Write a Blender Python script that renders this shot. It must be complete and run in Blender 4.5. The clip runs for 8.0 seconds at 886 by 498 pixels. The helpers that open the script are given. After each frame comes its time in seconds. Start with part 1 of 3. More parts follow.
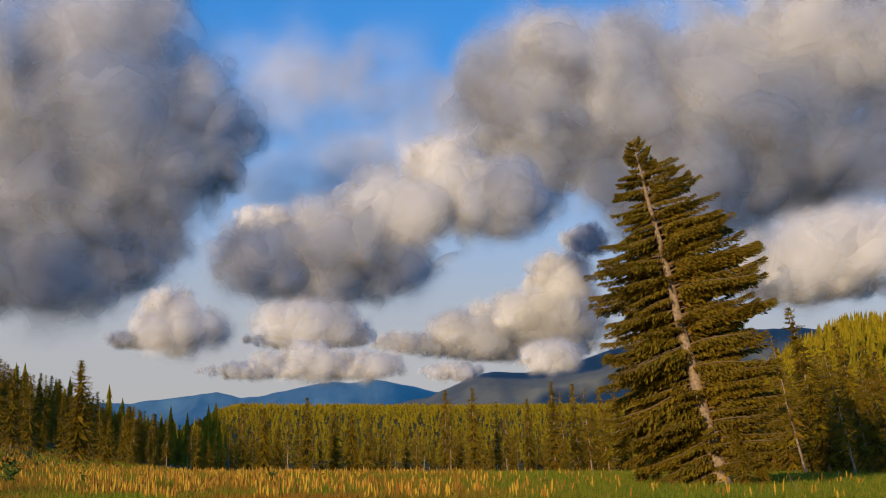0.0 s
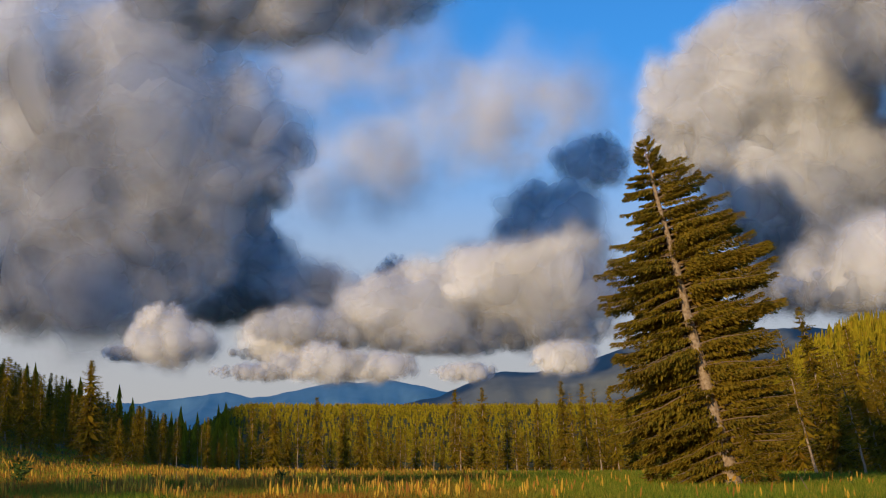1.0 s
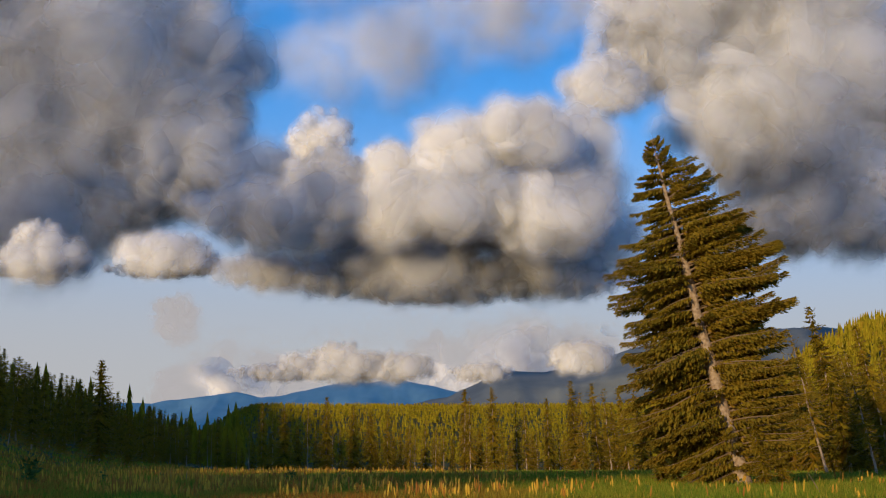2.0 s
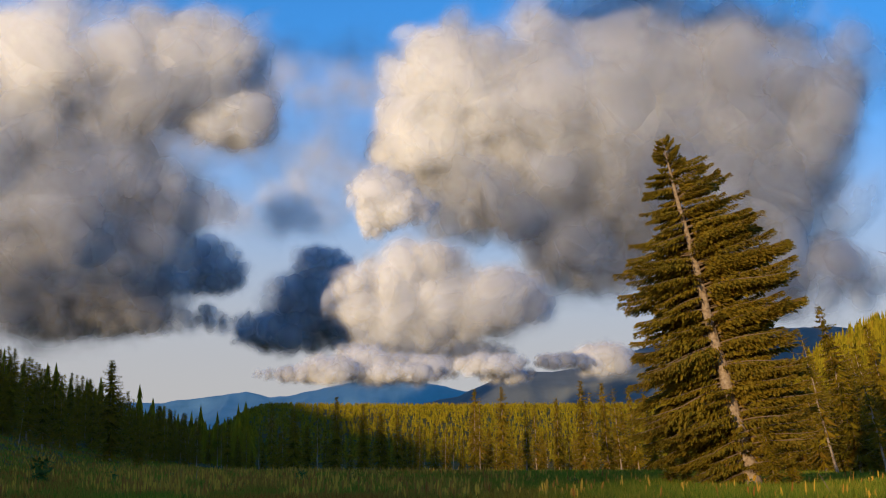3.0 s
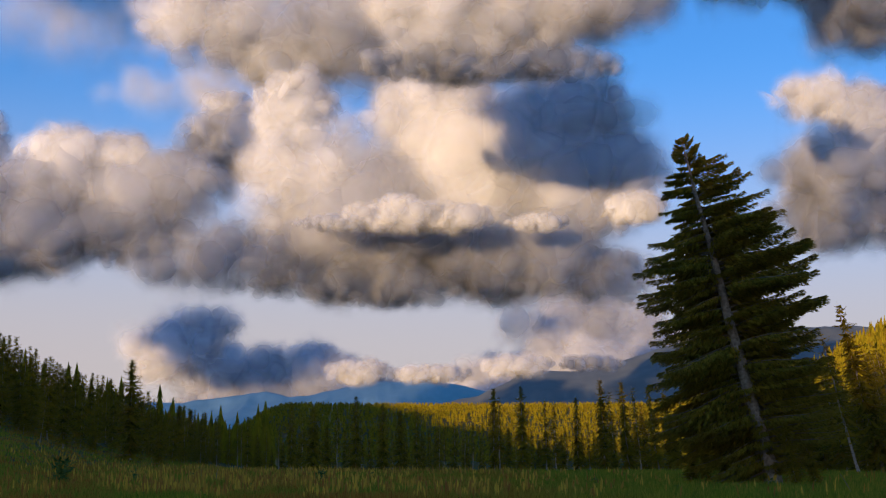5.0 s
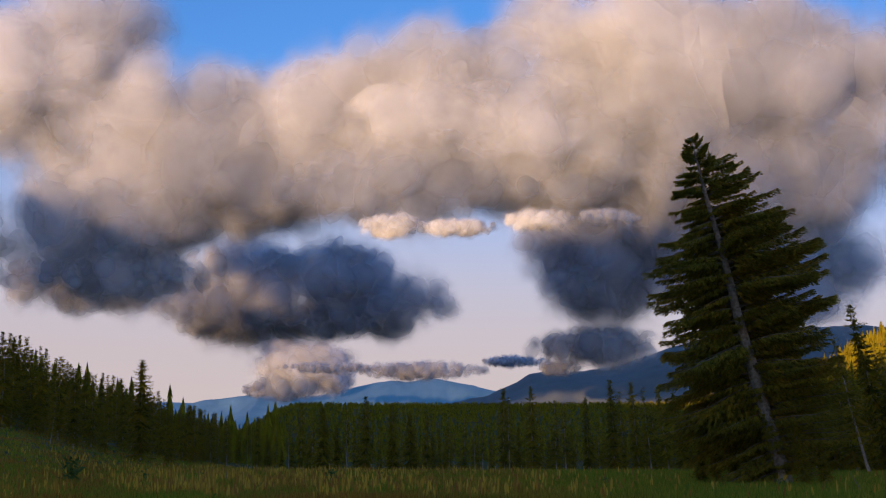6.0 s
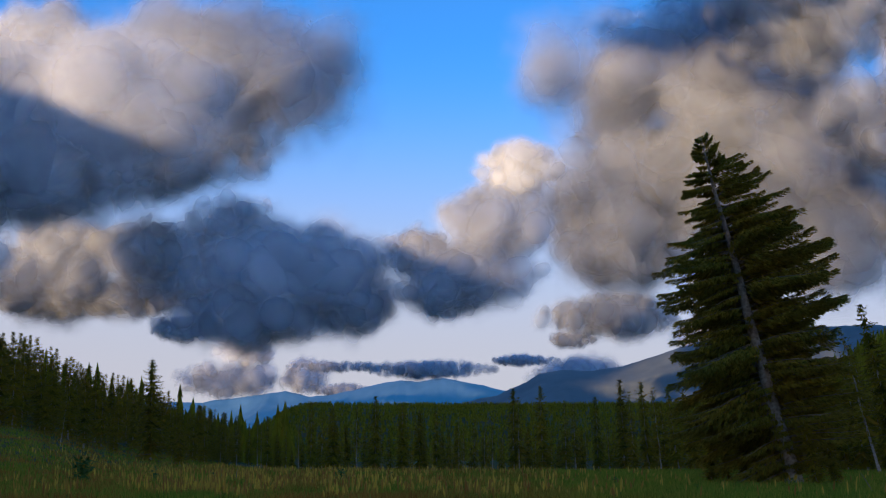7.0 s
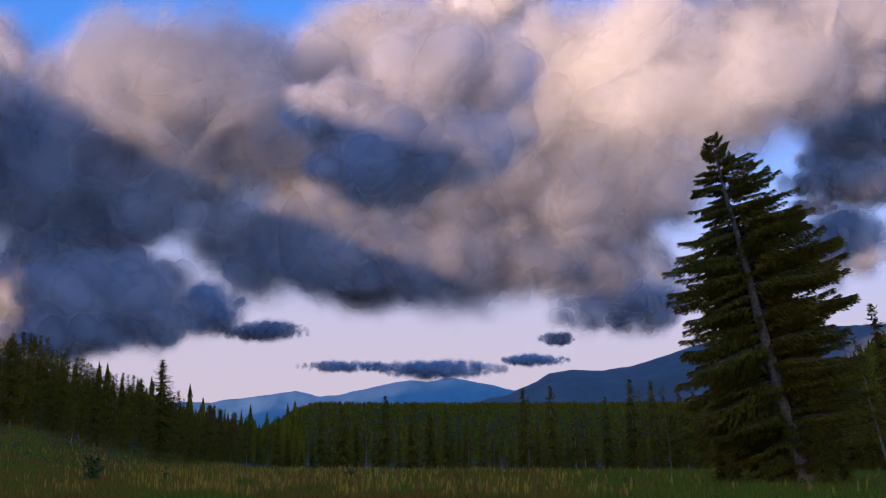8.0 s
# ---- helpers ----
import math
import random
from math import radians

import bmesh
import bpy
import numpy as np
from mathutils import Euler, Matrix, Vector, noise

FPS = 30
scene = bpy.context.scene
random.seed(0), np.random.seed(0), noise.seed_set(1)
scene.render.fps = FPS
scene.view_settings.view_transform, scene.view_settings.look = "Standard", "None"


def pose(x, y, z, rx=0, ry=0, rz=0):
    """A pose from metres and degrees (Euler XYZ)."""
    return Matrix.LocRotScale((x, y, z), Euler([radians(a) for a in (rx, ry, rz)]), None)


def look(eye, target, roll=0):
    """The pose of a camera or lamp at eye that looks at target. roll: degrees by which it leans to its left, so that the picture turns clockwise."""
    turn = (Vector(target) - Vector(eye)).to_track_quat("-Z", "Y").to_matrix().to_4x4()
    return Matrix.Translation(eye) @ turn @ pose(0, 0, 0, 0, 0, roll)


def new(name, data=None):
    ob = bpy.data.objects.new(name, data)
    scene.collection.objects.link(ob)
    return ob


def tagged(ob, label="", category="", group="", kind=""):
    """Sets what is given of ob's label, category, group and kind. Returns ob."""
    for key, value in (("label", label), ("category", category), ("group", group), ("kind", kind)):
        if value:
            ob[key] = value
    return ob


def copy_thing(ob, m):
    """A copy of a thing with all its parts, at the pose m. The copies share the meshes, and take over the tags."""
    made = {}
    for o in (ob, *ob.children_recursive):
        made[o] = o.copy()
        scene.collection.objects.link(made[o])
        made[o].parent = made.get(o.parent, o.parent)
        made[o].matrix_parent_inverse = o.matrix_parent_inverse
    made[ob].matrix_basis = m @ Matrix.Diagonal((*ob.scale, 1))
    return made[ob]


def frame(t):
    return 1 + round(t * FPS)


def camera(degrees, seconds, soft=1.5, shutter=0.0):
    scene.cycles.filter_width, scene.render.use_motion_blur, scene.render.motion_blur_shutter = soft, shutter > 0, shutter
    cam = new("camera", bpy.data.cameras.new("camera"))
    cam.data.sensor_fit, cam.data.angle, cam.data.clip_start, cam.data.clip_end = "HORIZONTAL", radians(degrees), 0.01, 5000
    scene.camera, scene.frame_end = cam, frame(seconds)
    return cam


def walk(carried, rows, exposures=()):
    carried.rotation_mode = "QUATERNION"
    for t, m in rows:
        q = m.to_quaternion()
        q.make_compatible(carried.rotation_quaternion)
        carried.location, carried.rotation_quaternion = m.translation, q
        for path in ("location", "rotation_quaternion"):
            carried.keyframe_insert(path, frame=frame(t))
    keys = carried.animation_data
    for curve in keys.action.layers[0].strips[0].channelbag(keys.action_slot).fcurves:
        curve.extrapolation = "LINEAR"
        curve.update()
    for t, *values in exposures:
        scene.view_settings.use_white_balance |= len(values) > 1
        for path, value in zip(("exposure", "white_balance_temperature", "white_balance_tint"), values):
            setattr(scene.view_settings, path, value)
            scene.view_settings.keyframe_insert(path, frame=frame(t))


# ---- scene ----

# ---------------------------------------------------------------- camera
F = 2564.0                      # focal length against a view 1568 wide
cam = camera(2 * math.degrees(math.atan(784 / F)), 8.0, soft=1.15)
PITCH = math.degrees(math.atan(371 / F))
EYE = 1.6
walk(cam, [(t, pose(0, 0, EYE, 90 + PITCH - (t - 4) * 0.0083, 0, (t - 4) * 0.382)) for t in (0, 2, 4, 6, 8)],
     exposures=[(0, 0.34, 6400, 11), (1.5, 0.36, 6250, 10), (3.5, 0.46, 6450, 12), (4.5, 0.5, 6600, 16), (6, 0.58, 7100, 29), (7, 0.66, 5950, 18), (8, 0.66, 6200, 39)])


def slopes(u, w, t=4.0):
    """Sideways and upward slope of the sight line at column u, row w of the view."""
    p = math.radians(PITCH)
    v = 441 - w
    ahead = F * math.cos(p) - v * math.sin(p)
    a, e = (u - 784) / ahead, (F * math.sin(p) + v * math.cos(p)) / ahead
    turn = math.radians((t - 4) * 0.382)
    n = math.cos(turn) + a * math.sin(turn)
    return (a * math.cos(turn) - math.sin(turn)) / n, e / n


# ---------------------------------------------------------------- world and sun
SUN_EL, SUN_AZ = radians(9), radians(25)       # azimuth: left of straight behind the camera
world = bpy.data.worlds.new("world")
scene.world = world
world.use_nodes = True
wn = world.node_tree
sky = wn.nodes.new("ShaderNodeTexSky")
sky.sky_type, sky.sun_disc = "NISHITA", False
sky.sun_elevation, sky.sun_rotation = SUN_EL, math.pi + SUN_AZ
sky.altitude, sky.air_density, sky.dust_density, sky.ozone_density = 900, 1.0, 0.9, 5.0
deep = wn.nodes.new("ShaderNodeHueSaturation")
deep.inputs["Saturation"].default_value, deep.inputs["Value"].default_value = 1.08, 0.95
wn.links.new(sky.outputs[0], deep.inputs["Color"])
wn.links.new(deep.outputs[0], wn.nodes["Background"].inputs[0])
wn.nodes["Background"].inputs[1].default_value = 0.15
sun = new("sun", bpy.data.lights.new("sun", "SUN"))
sun.data.energy, sun.data.angle, sun.data.color = 4.7, radians(0.5), (1.0, 0.71, 0.38)
to_sun = Vector((-math.sin(SUN_AZ) * math.cos(SUN_EL), -math.cos(SUN_AZ) * math.cos(SUN_EL), math.sin(SUN_EL)))
sun.matrix_world = look(to_sun * 3000, (0, 0, 0))
scene.cycles.transparent_max_bounces = 160


# ---------------------------------------------------------------- materials
def material(name, rough=0.8):
    m = bpy.data.materials.new(name)
    m.use_nodes = True
    b = m.node_tree.nodes["Principled BSDF"]
    b.inputs["Roughness"].default_value = rough
    b.inputs["Specular IOR Level"].default_value = 0.2
    return m, m.node_tree, b


def node(tree, kind, **values):
    n = tree.nodes.new(kind)
    for key, value in values.items():
        n.inputs[key].default_value = value
    return n


def ramp(tree, fac, stops):
    r = tree.nodes.new("ShaderNodeValToRGB")
    while len(r.color_ramp.elements) < len(stops):
        r.color_ramp.elements.new(0.5)
    for el, (at, c) in zip(r.color_ramp.elements, stops):
        el.position, el.color = at, (*c, 1)
    tree.links.new(fac, r.inputs[0])
    return r.outputs[0]


def mixed(tree, fac, a, b, how="MIX"):
    m = tree.nodes.new("ShaderNodeMix")
    m.data_type, m.blend_type = "RGBA", how
    for sock, val in ((m.inputs[0], fac), (m.inputs[6], a), (m.inputs[7], b)):
        if isinstance(val, (int, float)):
            sock.default_value = val
        elif isinstance(val, tuple):
            sock.default_value = (*val, 1)
        else:
            tree.links.new(val, sock)
    return m.outputs[2]


def noise_out(tree, scale, detail=4, coords=None, rough=0.55):
    n = node(tree, "ShaderNodeTexNoise", Scale=scale, Detail=detail, Roughness=rough)
    if coords is None:
        coords = tree.nodes.new("ShaderNodeTexCoord").outputs["Object"]
    tree.links.new(coords, n.inputs["Vector"])
    return n.outputs["Fac"]


def mat_needles(name, dark, light, brown):
    m, t, b = material(name, 0.8)
    b.inputs["Specular IOR Level"].default_value = 0.03
    isl = t.nodes.new("ShaderNodeNewGeometry").outputs["Random Per Island"]
    big = noise_out(t, 0.35, 3)
    c = ramp(t, isl, [(0.0, dark), (0.55, light), (0.86, light), (1.0, brown)])
    c2 = mixed(t, ramp(t, big, [(0.45, (0, 0, 0)), (0.75, (0.6, 0.6, 0.6))]), c, brown)
    c2 = mixed(t, 0.25, c2, t_obj(t, dark, light))
    t.links.new(c2, b.inputs["Base Color"])
    tr = t.nodes.new("ShaderNodeBsdfTranslucent")
    t.links.new(c2, tr.inputs["Color"])
    mix = node(t, "ShaderNodeMixShader", Fac=0.38)
    t.links.new(b.outputs[0], mix.inputs[1])
    t.links.new(tr.outputs[0], mix.inputs[2])
    t.links.new(mix.outputs[0], t.nodes["Material Output"].inputs[0])
    return m


def t_obj(t, dark, light):
    return ramp(t, t.nodes.new("ShaderNodeObjectInfo").outputs["Random"], [(0, dark), (1, light)])


NEEDLES = mat_needles("spruce_needles", (0.08, 0.07, 0.008), (0.36, 0.26, 0.017), (0.30, 0.15, 0.02))
HERO_NEEDLES = mat_needles("great_spruce_needles", (0.14, 0.125, 0.016), (0.42, 0.31, 0.03), (0.38, 0.20, 0.035))
NEEDLES_FAR = mat_needles("forest_needles", (0.12, 0.115, 0.008), (0.40, 0.33, 0.018), (0.30, 0.18, 0.02))


def mat_bark():
    m, t, b = material("bark", 0.9)
    n = noise_out(t, 6, 6)
    c = ramp(t, n, [(0.3, (0.20, 0.14, 0.09)), (0.5, (0.40, 0.30, 0.20)), (0.72, (0.52, 0.42, 0.31))])
    t.links.new(c, b.inputs["Base Color"])
    bump = node(t, "ShaderNodeBump", Strength=0.8, Distance=0.04)
    t.links.new(n, bump.inputs["Height"])
    t.links.new(bump.outputs[0], b.inputs["Normal"])
    return m


BARK = mat_bark()
LIMB, LIMB_SHADER = material("dry_limb", 0.9)[::2]
LIMB_SHADER.inputs["Base Color"].default_value = (0.27, 0.19, 0.12, 1)


def mat_ground():
    m, t, b = material("meadow_soil", 0.95)
    n1, n2 = noise_out(t, 0.03, 4), noise_out(t, 0.9, 6)
    c = mixed(t, n2, (0.05, 0.06, 0.015), (0.12, 0.07, 0.022))
    c = mixed(t, ramp(t, n1, [(0.4, (0, 0, 0)), (0.65, (1, 1, 1))]), c, (0.06, 0.10, 0.018))
    t.links.new(c, b.inputs["Base Color"])
    return m


GROUND = mat_ground()


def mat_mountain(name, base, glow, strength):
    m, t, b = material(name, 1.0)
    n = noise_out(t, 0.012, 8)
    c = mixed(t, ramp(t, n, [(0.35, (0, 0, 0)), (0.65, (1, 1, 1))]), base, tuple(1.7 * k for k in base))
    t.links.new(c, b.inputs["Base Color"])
    # emission stands in for the bluish haze of distance
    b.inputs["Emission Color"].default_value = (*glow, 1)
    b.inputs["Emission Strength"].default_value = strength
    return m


# haze painted in: blue base colour and blue glow over the forest
FAR_HAZED = mat_mountain("hazy_far_mountain", (0.022, 0.042, 0.070), (0.02, 0.15, 0.36), 0.36)
# neutral forest colour, with a weaker blue glow as painted haze
NEAR_HAZED = mat_mountain("hazy_near_mountain", (0.050, 0.055, 0.050), (0.03, 0.09, 0.20), 0.24)


def mat_vapour(name, alpha, wear=0.0):
    """Cloud vapour: each puff thins out to its rim and frays along a fine noise."""
    m = bpy.data.materials.new(name)
    m.use_nodes = True
    t = m.node_tree
    t.nodes.remove(t.nodes["Principled BSDF"])
    d = node(t, "ShaderNodeMixShader", Fac=0.08)
    for k, kind in enumerate(("ShaderNodeBsdfDiffuse", "ShaderNodeBsdfTranslucent")):
        t.links.new(node(t, kind, Color=(0.92, 0.95, 1.0, 1)).outputs[0], d.inputs[k + 1])
    fade = t.nodes.new("ShaderNodeAttribute")
    fade.attribute_name = "fade"
    n = noise_out(t, 0.008, 5, rough=0.52)
    frayed = t.nodes.new("ShaderNodeMath")
    frayed.operation = "MULTIPLY_ADD"
    frayed.inputs[1].default_value, frayed.inputs[2].default_value = 1.9, -1.0 - wear
    t.links.new(n, frayed.inputs[0])
    total = t.nodes.new("ShaderNodeMath")
    t.links.new(fade.outputs["Fac"], total.inputs[0])
    t.links.new(frayed.outputs[0], total.inputs[1])
    mp = t.nodes.new("ShaderNodeMapRange")
    mp.interpolation_type = "SMOOTHSTEP"
    for key, v in zip(("From Min", "From Max", "To Min", "To Max"), (0.0, 1.0, 0, alpha)):
        mp.inputs[key].default_value = v
    t.links.new(total.outputs[0], mp.inputs["Value"])
    rim = t.nodes.new("ShaderNodeMapRange")                # never a cut edge
    rim.inputs["From Max"].default_value = 0.6
    t.links.new(fade.outputs["Fac"], rim.inputs["Value"])
    a = t.nodes.new("ShaderNodeMath")
    a.operation = "MULTIPLY"
    t.links.new(mp.outputs[0], a.inputs[0])
    t.links.new(rim.outputs[0], a.inputs[1])
    clear, mix = t.nodes.new("ShaderNodeBsdfTransparent"), t.nodes.new("ShaderNodeMixShader")
    t.links.new(a.outputs[0], mix.inputs[0])
    t.links.new(clear.outputs[0], mix.inputs[1])
    t.links.new(d.outputs[0], mix.inputs[2])
    t.links.new(mix.outputs[0], t.nodes["Material Output"].inputs[0])
    return m


def mat_bank():
    """Body of the added shade bank, half scattering and half letting light through."""
    m = bpy.data.materials.new("cloud_bank")
    m.use_nodes = True
    t = m.node_tree
    t.nodes.remove(t.nodes["Principled BSDF"])
    soft = node(t, "ShaderNodeMixShader", Fac=0.5)
    for k, kind in enumerate(("ShaderNodeBsdfDiffuse", "ShaderNodeBsdfTranslucent")):
        t.links.new(node(t, kind, Color=(0.97, 0.97, 0.98, 1)).outputs[0], soft.inputs[k + 1])
    t.links.new(soft.outputs[0], t.nodes["Material Output"].inputs[0])
    return m


BANK_SOLID = mat_bank()


# ---------------------------------------------------------------- small tools
def mesh_of(name, verts, faces, mats, index=None, smooth=False):
    me = bpy.data.meshes.new(name)
    me.from_pydata([tuple(v) for v in verts], [], [tuple(int(i) for i in f) for f in faces])
    for m in mats:
        me.materials.append(m)
    if index is not None:
        me.polygons.foreach_set("material_index", np.asarray(index, dtype=np.int32))
    if smooth:
        me.polygons.foreach_set("use_smooth", np.ones(len(me.polygons), dtype=bool))
    me.update()
    return me


def lattice(ix, iy, iz, seed):
    n = (ix * 374761393 + iy * 668265263 + iz * 2147483647 + seed * 974634777) & 0xFFFFFFFF
    n = ((n ^ (n >> 13)) * 1274126177) & 0xFFFFFFFF
    return ((n ^ (n >> 16)) & 0xFFFF) / 65535.0


def vnoise(p, seed=0):
    """Smooth value noise in 0..1 for an array of points."""
    p = np.asarray(p, dtype=float)
    i = np.floor(p).astype(np.int64)
    f = p - i
    f = f * f * (3 - 2 * f)
    out = 0
    for dx in (0, 1):
        for dy in (0, 1):
            for dz in (0, 1):
                wgt = (f[:, 0] if dx else 1 - f[:, 0]) * (f[:, 1] if dy else 1 - f[:, 1]) * (f[:, 2] if dz else 1 - f[:, 2])
                out = out + wgt * lattice(i[:, 0] + dx, i[:, 1] + dy, i[:, 2] + dz, seed)
    return out


def fbm(p, octaves=4, seed=0):
    p = np.asarray(p, dtype=float)
    return sum(vnoise(p * 2 ** k + 17.3 * k, seed + k) * 0.5 ** k for k in range(octaves)) / sum(0.5 ** k for k in range(octaves))


def smooth01(x):
    x = np.clip(x, 0, 1)
    return x * x * (3 - 2 * x)


# ---------------------------------------------------------------- ground
def height(x, y):
    """Height of the land at x, y (arrays)."""
    x, y = np.asarray(x, dtype=float), np.asarray(y, dtype=float)
    d = np.hypot(x, y)
    az = np.degrees(np.arctan2(x, y))
    front = smooth01((100 - np.abs(az)) / 40)
    q = np.stack([x / 60, y / 60, 0 * x], -1).reshape(-1, 3)
    bumps = (fbm(q, 3, 5).reshape(x.shape) - 0.5) * 0.7 * smooth01((d - 60) / 80)
    dip = -2.5 * smooth01((d - 170) / 90) * smooth01((az + 10) / 5)
    far = 56 * smooth01((d - 600) / 950) * smooth01((az + 10.8) / 4.6) * smooth01((15 - az) / 7)
    left = smooth01((-az - 7.5) / 10.0) * 10 * smooth01((d - 120) / 260) + smooth01((-az - 13) / 6) * 2.5 * smooth01((d - 70) / 110)
    left = left + smooth01((-az - 9) / 12) * 75 * smooth01((d - 450) / 900)
    right = smooth01((az - 8) / 10) * 112 * smooth01((d - 260) / 1100)
    back = 10 * smooth01((np.abs(az) - 90) / 60) * smooth01((d - 500) / 1500)
    return bumps + front * (dip + far + left + right) + back


def build_ground():
    na = 240
    rings = [0.0, 2, 5, 10, 20, 30, 40] + list(np.linspace(50, 300, 60)) + list(np.geomspace(310, 4700, 60))
    az = np.concatenate([np.linspace(-30, 30, 160, endpoint=False), np.linspace(30, 330, na - 160, endpoint=False)])
    A, D = np.meshgrid(np.radians(az), rings[1:])
    X, Y = np.sin(A) * D, np.cos(A) * D
    Z = height(X, Y)
    verts = [(0, 0, 0)] + list(zip(X.ravel(), Y.ravel(), Z.ravel()))
    faces = [(0, 1 + (j + 1) % na, 1 + j) for j in range(na)]
    for r in range(len(rings) - 2):
        for j in range(na):
            a, b = 1 + r * na + j, 1 + r * na + (j + 1) % na
            faces.append((a, b, b + na, a + na))
    ob = new("ground", mesh_of("ground", verts, faces, [GROUND], smooth=True))
    return tagged(ob, "grassy mountain meadow running into wooded hills", "ground", kind="structure")


def build_mountain(name, crest, dist, depth, mat, label, seed, spread=0.0):
    """A ridge whose crest passes through (u, w) corners, dist away."""
    us = np.arange(crest[0][0], crest[-1][0] + 1, 4.0)
    ws = np.interp(us, [c[0] for c in crest], [c[1] for c in crest])
    ws = ws + (fbm(np.stack([us / 25, us * 0, us * 0], -1), 4, seed) - 0.5) * 5
    rows = np.linspace(0, 1, 26)
    verts, faces = [], []
    for k in rows:
        for u, w in zip(us, ws):
            a, e = slopes(u, w)
            top = EYE + e * dist
            if k < 0.7:
                s = k / 0.7
                y, z = dist - depth * (1 - s), -20 + (top + 20) * (s ** 1.3)
            else:
                s = (k - 0.7) / 0.3
                y, z = dist + depth * 0.5 * s, top - (top + 20) * s * s
            verts.append((a * dist, y, z))
    v = np.array(verts)
    n = fbm(v / 170, 5, seed + 3) - 0.5
    ridge = np.abs(fbm(v * (1, 0.3, 0.4) / 260, 4, seed + 9) - 0.5)
    s = np.repeat(np.sin(np.pi * np.minimum(rows / 0.7, 1) ** 1.2) * (rows < 0.7), len(us))
    v[:, 1] += s * (n * 260 + ridge * 900)
    c = len(us)
    for r in range(len(rows) - 1):
        for j in range(c - 1):
            faces.append((r * c + j, r * c + j + 1, (r + 1) * c + j + 1, (r + 1) * c + j))
    ob = new(name, mesh_of(name, v, faces, [mat], smooth=True))
    return tagged(ob, label, "mountain", kind="structure")


build_ground()
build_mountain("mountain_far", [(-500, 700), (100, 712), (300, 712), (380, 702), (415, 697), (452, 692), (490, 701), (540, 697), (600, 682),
               (655, 672), (685, 676), (722, 669), (748, 670), (800, 682), (840, 690), (1000, 690), (1300, 690), (2000, 700)], 4300, 900, FAR_HAZED,
               "distant wooded mountain range, blue with painted haze, under the sky", 3)
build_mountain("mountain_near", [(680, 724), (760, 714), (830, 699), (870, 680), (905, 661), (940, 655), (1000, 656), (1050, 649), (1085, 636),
               (1120, 626), (1200, 600), (1300, 580), (1500, 575), (1900, 600), (2200, 660)], 3200, 900, NEAR_HAZED,
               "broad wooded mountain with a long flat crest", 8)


# ---------------------------------------------------------------- spruces
def tube(path, radii, sides):
    """Vertices and faces of a tapered tube along a path."""
    verts, faces = [], []
    path = [Vector(p) for p in path]
    for i, p in enumerate(path):
        d = (path[min(i + 1, len(path) - 1)] - path[max(i - 1, 0)]).normalized()
        side = d.cross(Vector((0, 0, 1)) if abs(d.z) < 0.9 else Vector((1, 0, 0))).normalized()
        up = side.cross(d)
        for k in range(sides):
            a = 2 * math.pi * k / sides
            verts.append(p + (side * math.cos(a) + up * math.sin(a)) * radii[i])
    for i in range(len(path) - 1):
        for k in range(sides):
            k2 = (k + 1) % sides
            faces.append((i * sides + k, i * sides + k2, (i + 1) * sides + k2, (i + 1) * sides + k))
    return verts, faces


def twig(verts, faces, base, along, up, length, width):
    """One needle-covered spray: a narrow folded leaf shape."""
    side = along.cross(up).normalized() * width
    i = len(verts)
    mid = base + along * length * 0.45
    verts += [base, mid + side - up * width * 0.4, base + along * length, mid - side - up * width * 0.4, mid + up * width * 0.15]
    faces += [(i, i + 1, i + 4), (i + 1, i + 2, i + 4), (i + 2, i + 3, i + 4), (i + 3, i, i + 4)]


def bough(rnd, length, rise, droop, twigs, width, sides=4, fine=0.0):
    """A spruce bough along +x from the trunk: limb and sprays. Returns verts, faces, material index."""
    path, n = [], 6
    for k in range(n + 1):
        s = k / n
        path.append(Vector((length * s, math.sin(s * 3 + rnd.random()) * 0.03 * length, length * (rise * s - droop * s * s + 0.5 * max(0, s - 0.6) ** 2 * (2 if fine else 0.5)))))
    verts, faces = tube(path, [max(0.004, 0.014 * length ** 0.8 * (1 - 0.85 * k / n)) for k in range(n + 1)], sides)
    idx = [0] * len(faces)
    f0 = len(faces)
    for k in range(twigs):
        s = 0.16 + 0.84 * (k + rnd.random()) / twigs
        i = min(int(s * n), n - 1)
        p = path[i].lerp(path[i + 1], s * n - i)
        d = (path[i + 1] - path[i]).normalized()
        ang = (1 if k % 2 else -1) * radians(rnd.uniform(25, 70)) if s < 0.96 else rnd.uniform(-0.3, 0.3)
        out = (Matrix.Rotation(ang, 3, "Z") @ d + Vector((0, 0, rnd.uniform(-0.75, 0.15)))).normalized()
        size = fine * rnd.uniform(0.55, 1.25) * (1.15 - 0.55 * s) if fine else length * (0.16 + 0.24 * math.sin(math.pi * min(1, 0.15 + 0.8 * s))) * rnd.uniform(0.6, 1.15)
        twig(verts, faces, p, out, (Vector((rnd.uniform(-1, 1), rnd.uniform(-1, 1), rnd.uniform(0.1, 0.9)))).normalized(), size, size * width)
    return verts, faces, idx + [1] * (len(faces) - f0)


def trunk_mesh(h, r, sides, rnd, wobble=0.006):
    path = [Vector((rnd.uniform(-1, 1) * wobble * h, rnd.uniform(-1, 1) * wobble * h, h * (k / 12) - 0.3 * (k == 0))) for k in range(13)]
    radii = [r * (1 - k / 12) ** 0.85 + 0.006 for k in range(13)]
    radii[0] *= 1.25
    return path, tube(path, radii, sides)


